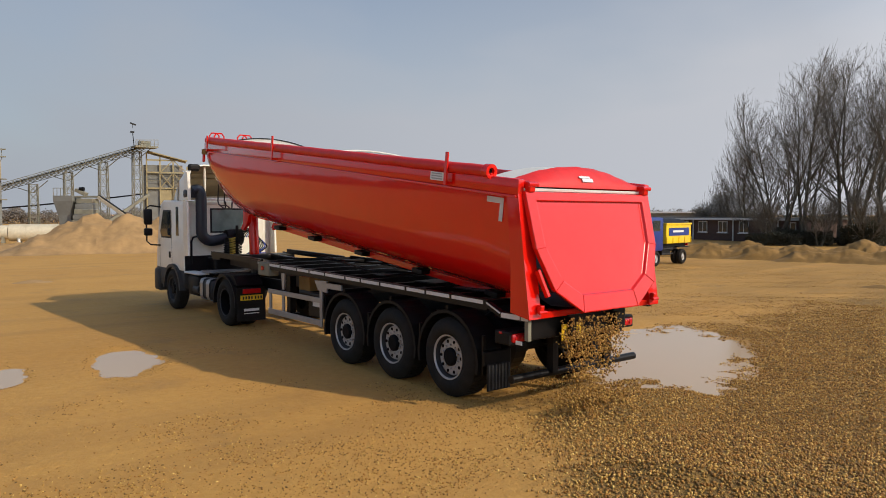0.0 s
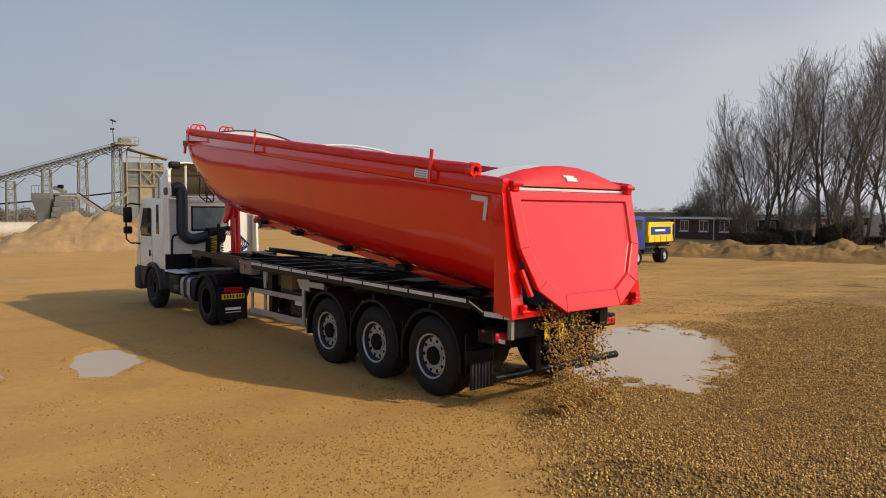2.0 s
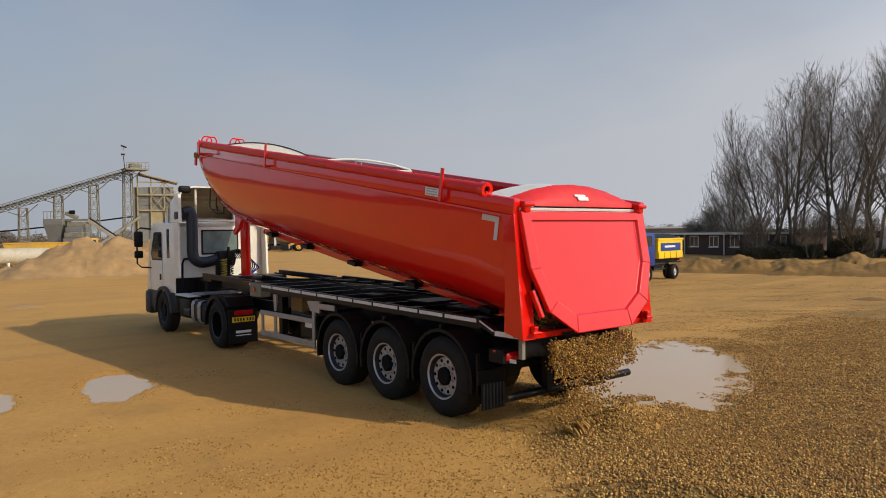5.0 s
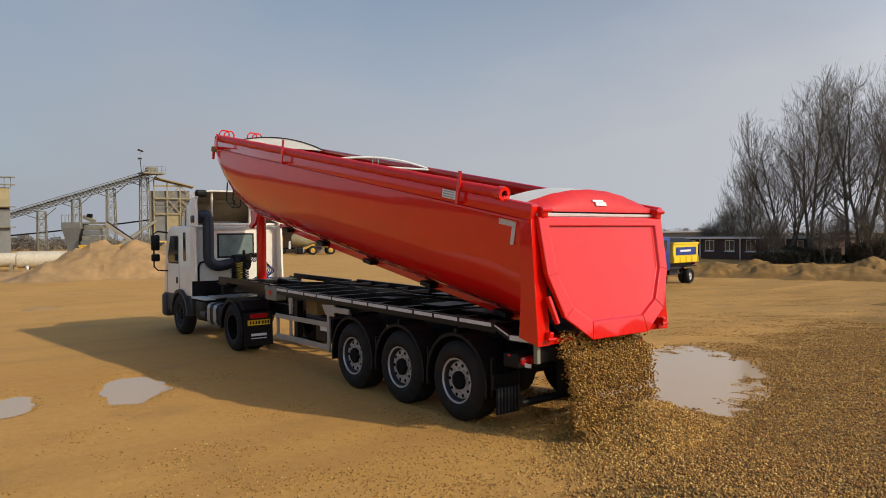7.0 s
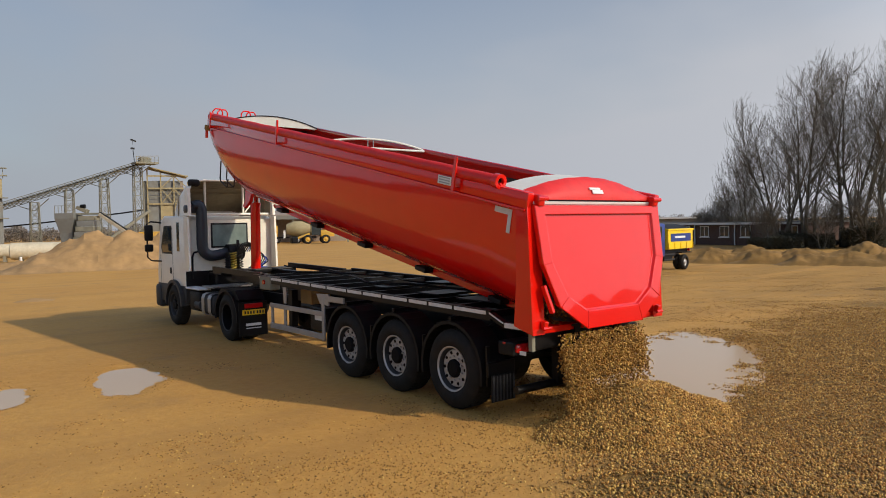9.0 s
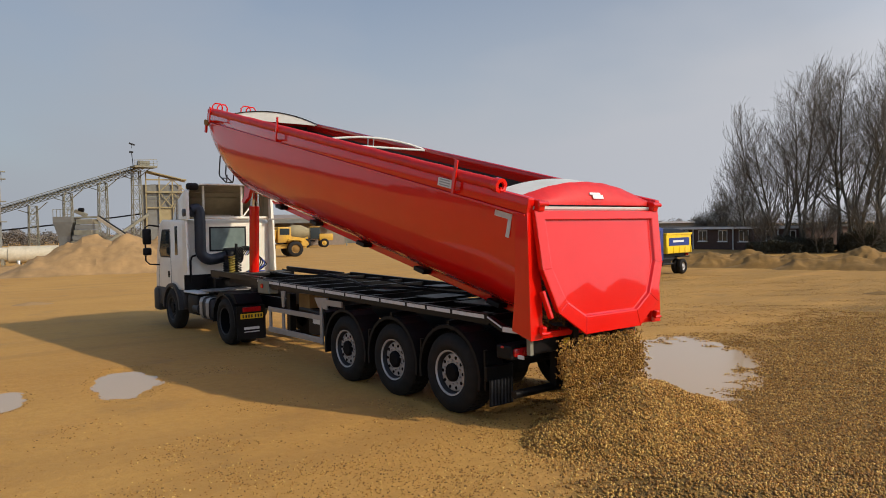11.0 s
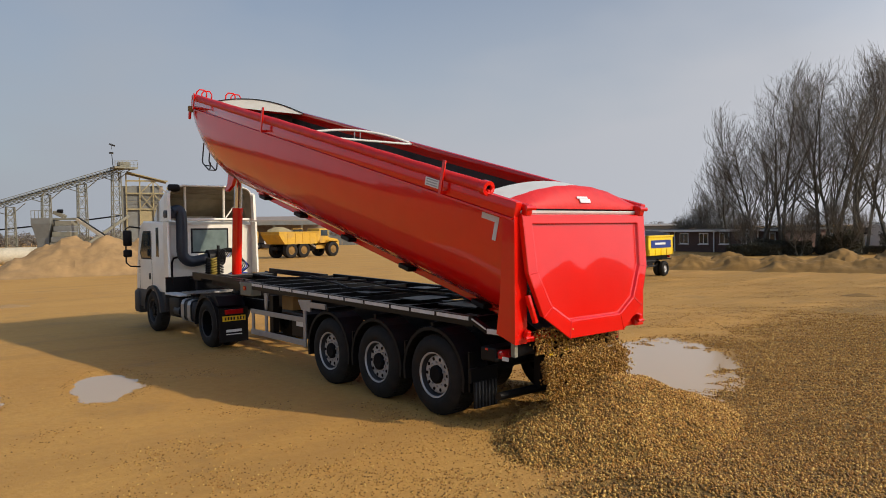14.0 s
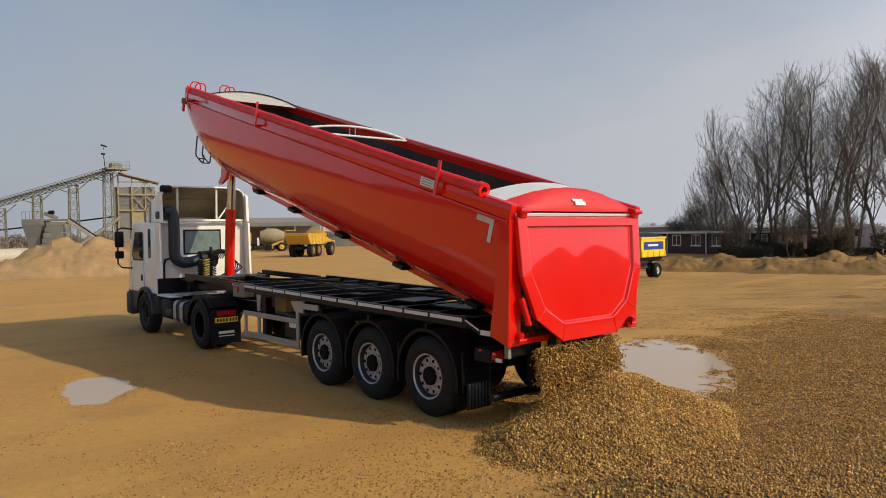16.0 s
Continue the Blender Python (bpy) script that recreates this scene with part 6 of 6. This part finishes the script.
# ---- bare trees ----
def tree_segments(rng, height, spread, stems):
    """Limbs and twigs as (start, end, radius, radius). Stems rise and part slowly, with branches that sweep upwards."""
    limbs, twigs = [], []

    def shoot(p, d, length, r, n, rise, wobble):
        out, r0 = [], r
        for i in range(n):
            d = (d + Vector((rng.gauss(0, wobble), rng.gauss(0, wobble), rise + rng.gauss(0, wobble * 0.5)))).normalized()
            q = p + d * (length / n)
            r2 = max(0.006, r0 * (1 - 0.9 * (i + 1) / n))
            (limbs if r > 0.028 else twigs).append((p, q, r, r2))
            out.append((q, d, r2))
            p, r = q, r2
        return out

    def aside(d, angle):
        s = Vector((rng.gauss(0, 1), rng.gauss(0, 1), rng.gauss(0, 0.4)))
        s = (s - d * s.dot(d)).normalized()
        return (d * math.cos(angle) + s * math.sin(angle)).normalized()

    for k in range(stems):
        a = k * math.tau / stems + rng.uniform(-0.6, 0.6)
        lean = (rng.uniform(0.12, 0.34) if stems > 1 else rng.uniform(0, 0.08)) * spread
        h = height * rng.uniform(0.8, 1.0)
        nodes = shoot(Vector((0.2 * math.cos(a), 0.2 * math.sin(a), -0.05)), Vector((lean * math.cos(a), lean * math.sin(a), 1)).normalized(), h, 0.0105 * height * rng.uniform(0.8, 1.1), 13, 0.02, 0.07)
        for i, (p, d, r) in enumerate(nodes[2:]):
            u = (i + 2) / 13
            for _ in range(2 if u < 0.5 else 3):
                ln = h * rng.uniform(0.3, 0.5) * (1.1 - u) * spread + 0.9
                for p2, d2, r2 in shoot(p, aside(d, rng.uniform(0.45, 0.95)), ln, max(0.02, r * rng.uniform(0.35, 0.55)), 5, 0.09, 0.1):
                    for _ in range(2):
                        l3 = ln * rng.uniform(0.25, 0.5)
                        last = shoot(p2, aside(d2, rng.uniform(0.4, 0.9)), l3, max(0.0095, r2 * 0.5), 3, 0.06, 0.14)
                        for p4, d4, r4 in last:
                            if rng.random() < 0.85:
                                shoot(p4, aside(d4, rng.uniform(0.35, 0.8)), l3 * rng.uniform(0.3, 0.65), 0.009, 2, 0.04, 0.15)
    return limbs, twigs


def sticks(name, segs, sides, mat, parent):
    verts, faces = [], []
    for p, q, r, r2 in segs:
        d = q - p
        if d.length < 1e-4:
            continue
        m = d.to_track_quat("Z", "Y").to_matrix()
        b = len(verts)
        for c, rr in ((p - d * 0.02, r), (q + d * 0.02, r2)):
            for k in range(sides):
                a = k * math.tau / sides
                verts.append(c + m @ Vector((rr * math.cos(a), rr * math.sin(a), 0)))
        for k in range(sides):
            faces.append((b + k, b + (k + 1) % sides, b + sides + (k + 1) % sides, b + sides + k))
    me = bpy.data.meshes.new(name)
    me.from_pydata(verts, [], faces)
    me.materials.append(mat)
    ob = new(name, me)
    ob.parent = parent
    return ob


def bare_tree(seed, dist, az, height, spread=1.0, stems=1, name="bare_tree", label="tall bare winter tree with fine ascending twigs"):
    rng = random.Random(seed)
    tree = thing(name, label, "tree", pose(*polar(dist, az), 0, 0, rng.uniform(0, 360)), "trees by the office" if name == "bare_tree" else "bushes by the office")
    limbs, twigs = tree_segments(rng, height, spread, stems)
    top = max(max(s[1].z for s in limbs), max([s[1].z for s in twigs] or [0]))
    k = height / top
    reach = 0.34 * height * spread

    def drawn_in(q):
        """Keeps the crown within a rounded outline."""
        far = math.hypot(q.x, q.y) * k
        u = max(0.0, min(1.0, q.z * k / height))
        lim = reach * (0.3 + 0.8 * math.sin(math.pi * (0.1 + 0.8 * u)) ** 0.8)
        c = lim * math.tanh(far / lim) / far if far > 0.01 else 1.0
        return Vector((q.x * k * c, q.y * k * c, q.z * k))

    fit = lambda segs: [(drawn_in(p), drawn_in(q), r, r2) for p, q, r, r2 in segs]
    sticks("trunk", fit(limbs), 5, BARK, tree)
    sticks("crown", fit(twigs), 3, TWIG, tree)


for seed, dist, az, h, spread, stems in ((2, 66, 64.1, 13.4, 1.35, 4), (3, 65, 65.8, 15.6, 1.1, 3), (4, 66, 67.9, 16.8, 1.0, 3), (5, 64, 68.8, 16.2, 0.9, 2),
                                         (6, 66, 70.6, 17.0, 1.0, 3), (7, 66, 72.4, 16.5, 1.0, 3), (8, 68, 74.5, 16.5, 1.1, 3), (1, 70, 62.2, 9.8, 1.3, 3),
                                         (13, 76, 69.7, 18.5, 1.0, 2)):
    bare_tree(seed, dist, az, h, spread, stems)
for seed, dist, az, h in ((21, 80, 58.8, 4.2), (22, 78, 60.0, 5.4), (23, 76, 61.2, 6.6), (24, 62, 63.2, 4.0), (25, 62, 66.6, 4.5), (26, 63, 69.6, 5.0)):
    bare_tree(seed, dist, az, h, 1.5, 3, "bare_bush", "leafless twiggy bush in front of the office")


def scrub(name, label, spots, count, leaf, mat, seed):
    """Undergrowth of many small upright blades."""
    rng = random.Random(seed)
    verts, faces = [], []
    for base, wide, deep, high, az in spots:
        m = Matrix.Translation(base) @ Matrix.Rotation(radians(-az), 4, "Z")
        for _ in range(count):
            x, y = rng.uniform(-wide / 2, wide / 2), rng.uniform(-deep / 2, deep / 2)
            z = high * (0.62 + 0.5 * fbm(base.x + x, base.y + y, 0.22, seed)) * rng.random() ** 0.6
            c = Vector((x, y, max(0.02, z)))
            a, b = Vector((rng.gauss(0, 1), rng.gauss(0, 1), rng.gauss(0, 1))).normalized() * leaf, Vector((rng.gauss(0, 1), rng.gauss(0, 1), rng.gauss(0, 1))).normalized() * leaf
            k = len(verts)
            verts += [m @ c, m @ (c + a), m @ (c + b)]
            faces.append((k, k + 1, k + 2))
    me = bpy.data.meshes.new(name)
    me.from_pydata(verts, [], faces)
    me.materials.append(mat)
    tagged(new(name, me), label, "bushes", kind="stuff")


scrub("undergrowth", "dark winter undergrowth below the bare trees", [(polar(62, 63.6), 4, 2, 1.3, 64), (polar(63, 65.6), 4, 2, 1.7, 66), (polar(64, 69.2), 3, 3, 2.2, 69), (polar(66, 75.5), 9, 3, 3.0, 76), (polar(66, 67.0), 12, 2, 0.9, 67), (polar(82, 68.5), 22, 4, 4.2, 69)], 7000, 0.13, HEDGE, 3)
# its pale colour carries the haze of distance
scrub("far_hedge", "distant brown winter hedge and woodland in a haze-paled colour", [(polar(210, az), 38, 8, 4.6, az) for az in range(-6, 58, 9)], 9000, 0.42, HAZED_HEDGE, 4)
scrub("far_wood", "distant brown winter woodland", [(polar(170, az), 36, 8, 3.4, az) for az in range(62, 100, 10)], 9000, 0.3, HEDGE, 5)
scrub("hedgerow", "distant winter hedgerow round the yard", [(polar(120, az), 46, 6, 5.0, az) for az in range(105, 350, 20)], 1500, 1.2, HEDGE, 6)


# ---- what moves ----
def ram_rows():
    tube_rows, rod_rows = [], []
    for t, a in TIP:
        top = pose(0, -0.785, 1.213, a) @ Vector((0, 9.95, 0.6))
        d = top - RAM_FOOT
        lean = math.degrees(math.atan2(-d.y, d.z))
        tube_rows.append((t, pose(*RAM_FOOT, lean)))
        rod_rows.append((t, pose(0, 0, d.length)))
    return tube_rows, rod_rows


def clump_rows(t0, k):
    """Rest in the body, slide to the lip, fall, and rest in the heap."""
    lip = lip_at(max(0.0, t0))
    spin = (k * 37) % 11 - 5
    rows = []
    start = t0 - 0.3
    for t, a in TIP:  # carried inside the body until its turn
        if t < start - 0.2:
            rows.append((t, pose(0, -0.785, 1.213, a) @ pose(0, 2.2, 0.62)))
    for u, y, z in ((-0.3, 1.0, 0.6), (-0.1, -0.25, 0.42)):
        if t0 + u > 0.04:
            rows.append((t0 + u, pose(0, -0.785, 1.213, tip_at(t0 + u)) @ pose(0, y, z)))
    for u in (0.0, 0.12, 0.24, 0.36, 0.46):
        y = lip.y - 0.02 - 0.35 * u
        z = lip.z - 0.1 - 0.7 * u - 4.6 * u * u
        rows.append((t0 + u, pose(0, y, max(z, 0.02), spin * u * 8)))
    rows.append((max(17.5, t0 + 1.5), pose(0, rows[-1][1].translation.y, 0.0, spin * 4)))
    kept = [r for r in rows if r[0] >= 0]
    if not kept or kept[0][0] > 0.0:
        kept.insert(0, (0.0, kept[0][1]))
    return kept


def motions():
    walk(body, [(t, pose(0, -0.785, 1.213, a)) for t, a in TIP])
    tube_rows, rod_rows = ram_rows()
    walk(ram, tube_rows)
    walk(rod, rod_rows)
    walk(heap, [(0.0, pose(0, -1.95, -0.4)), (4.0, pose(0, -1.95, -0.34)), (7.0, pose(0, -1.95, -0.18)), (9.0, pose(0, -1.95, -0.09)), (12.5, pose(0, -1.95, 0.02)), (16.0, pose(0, -1.95, 0.1))])
    for ob, t0, k in stream:
        walk(ob, clump_rows(t0, k))
    walk(dumper, DUMPER_ROWS)


motions()
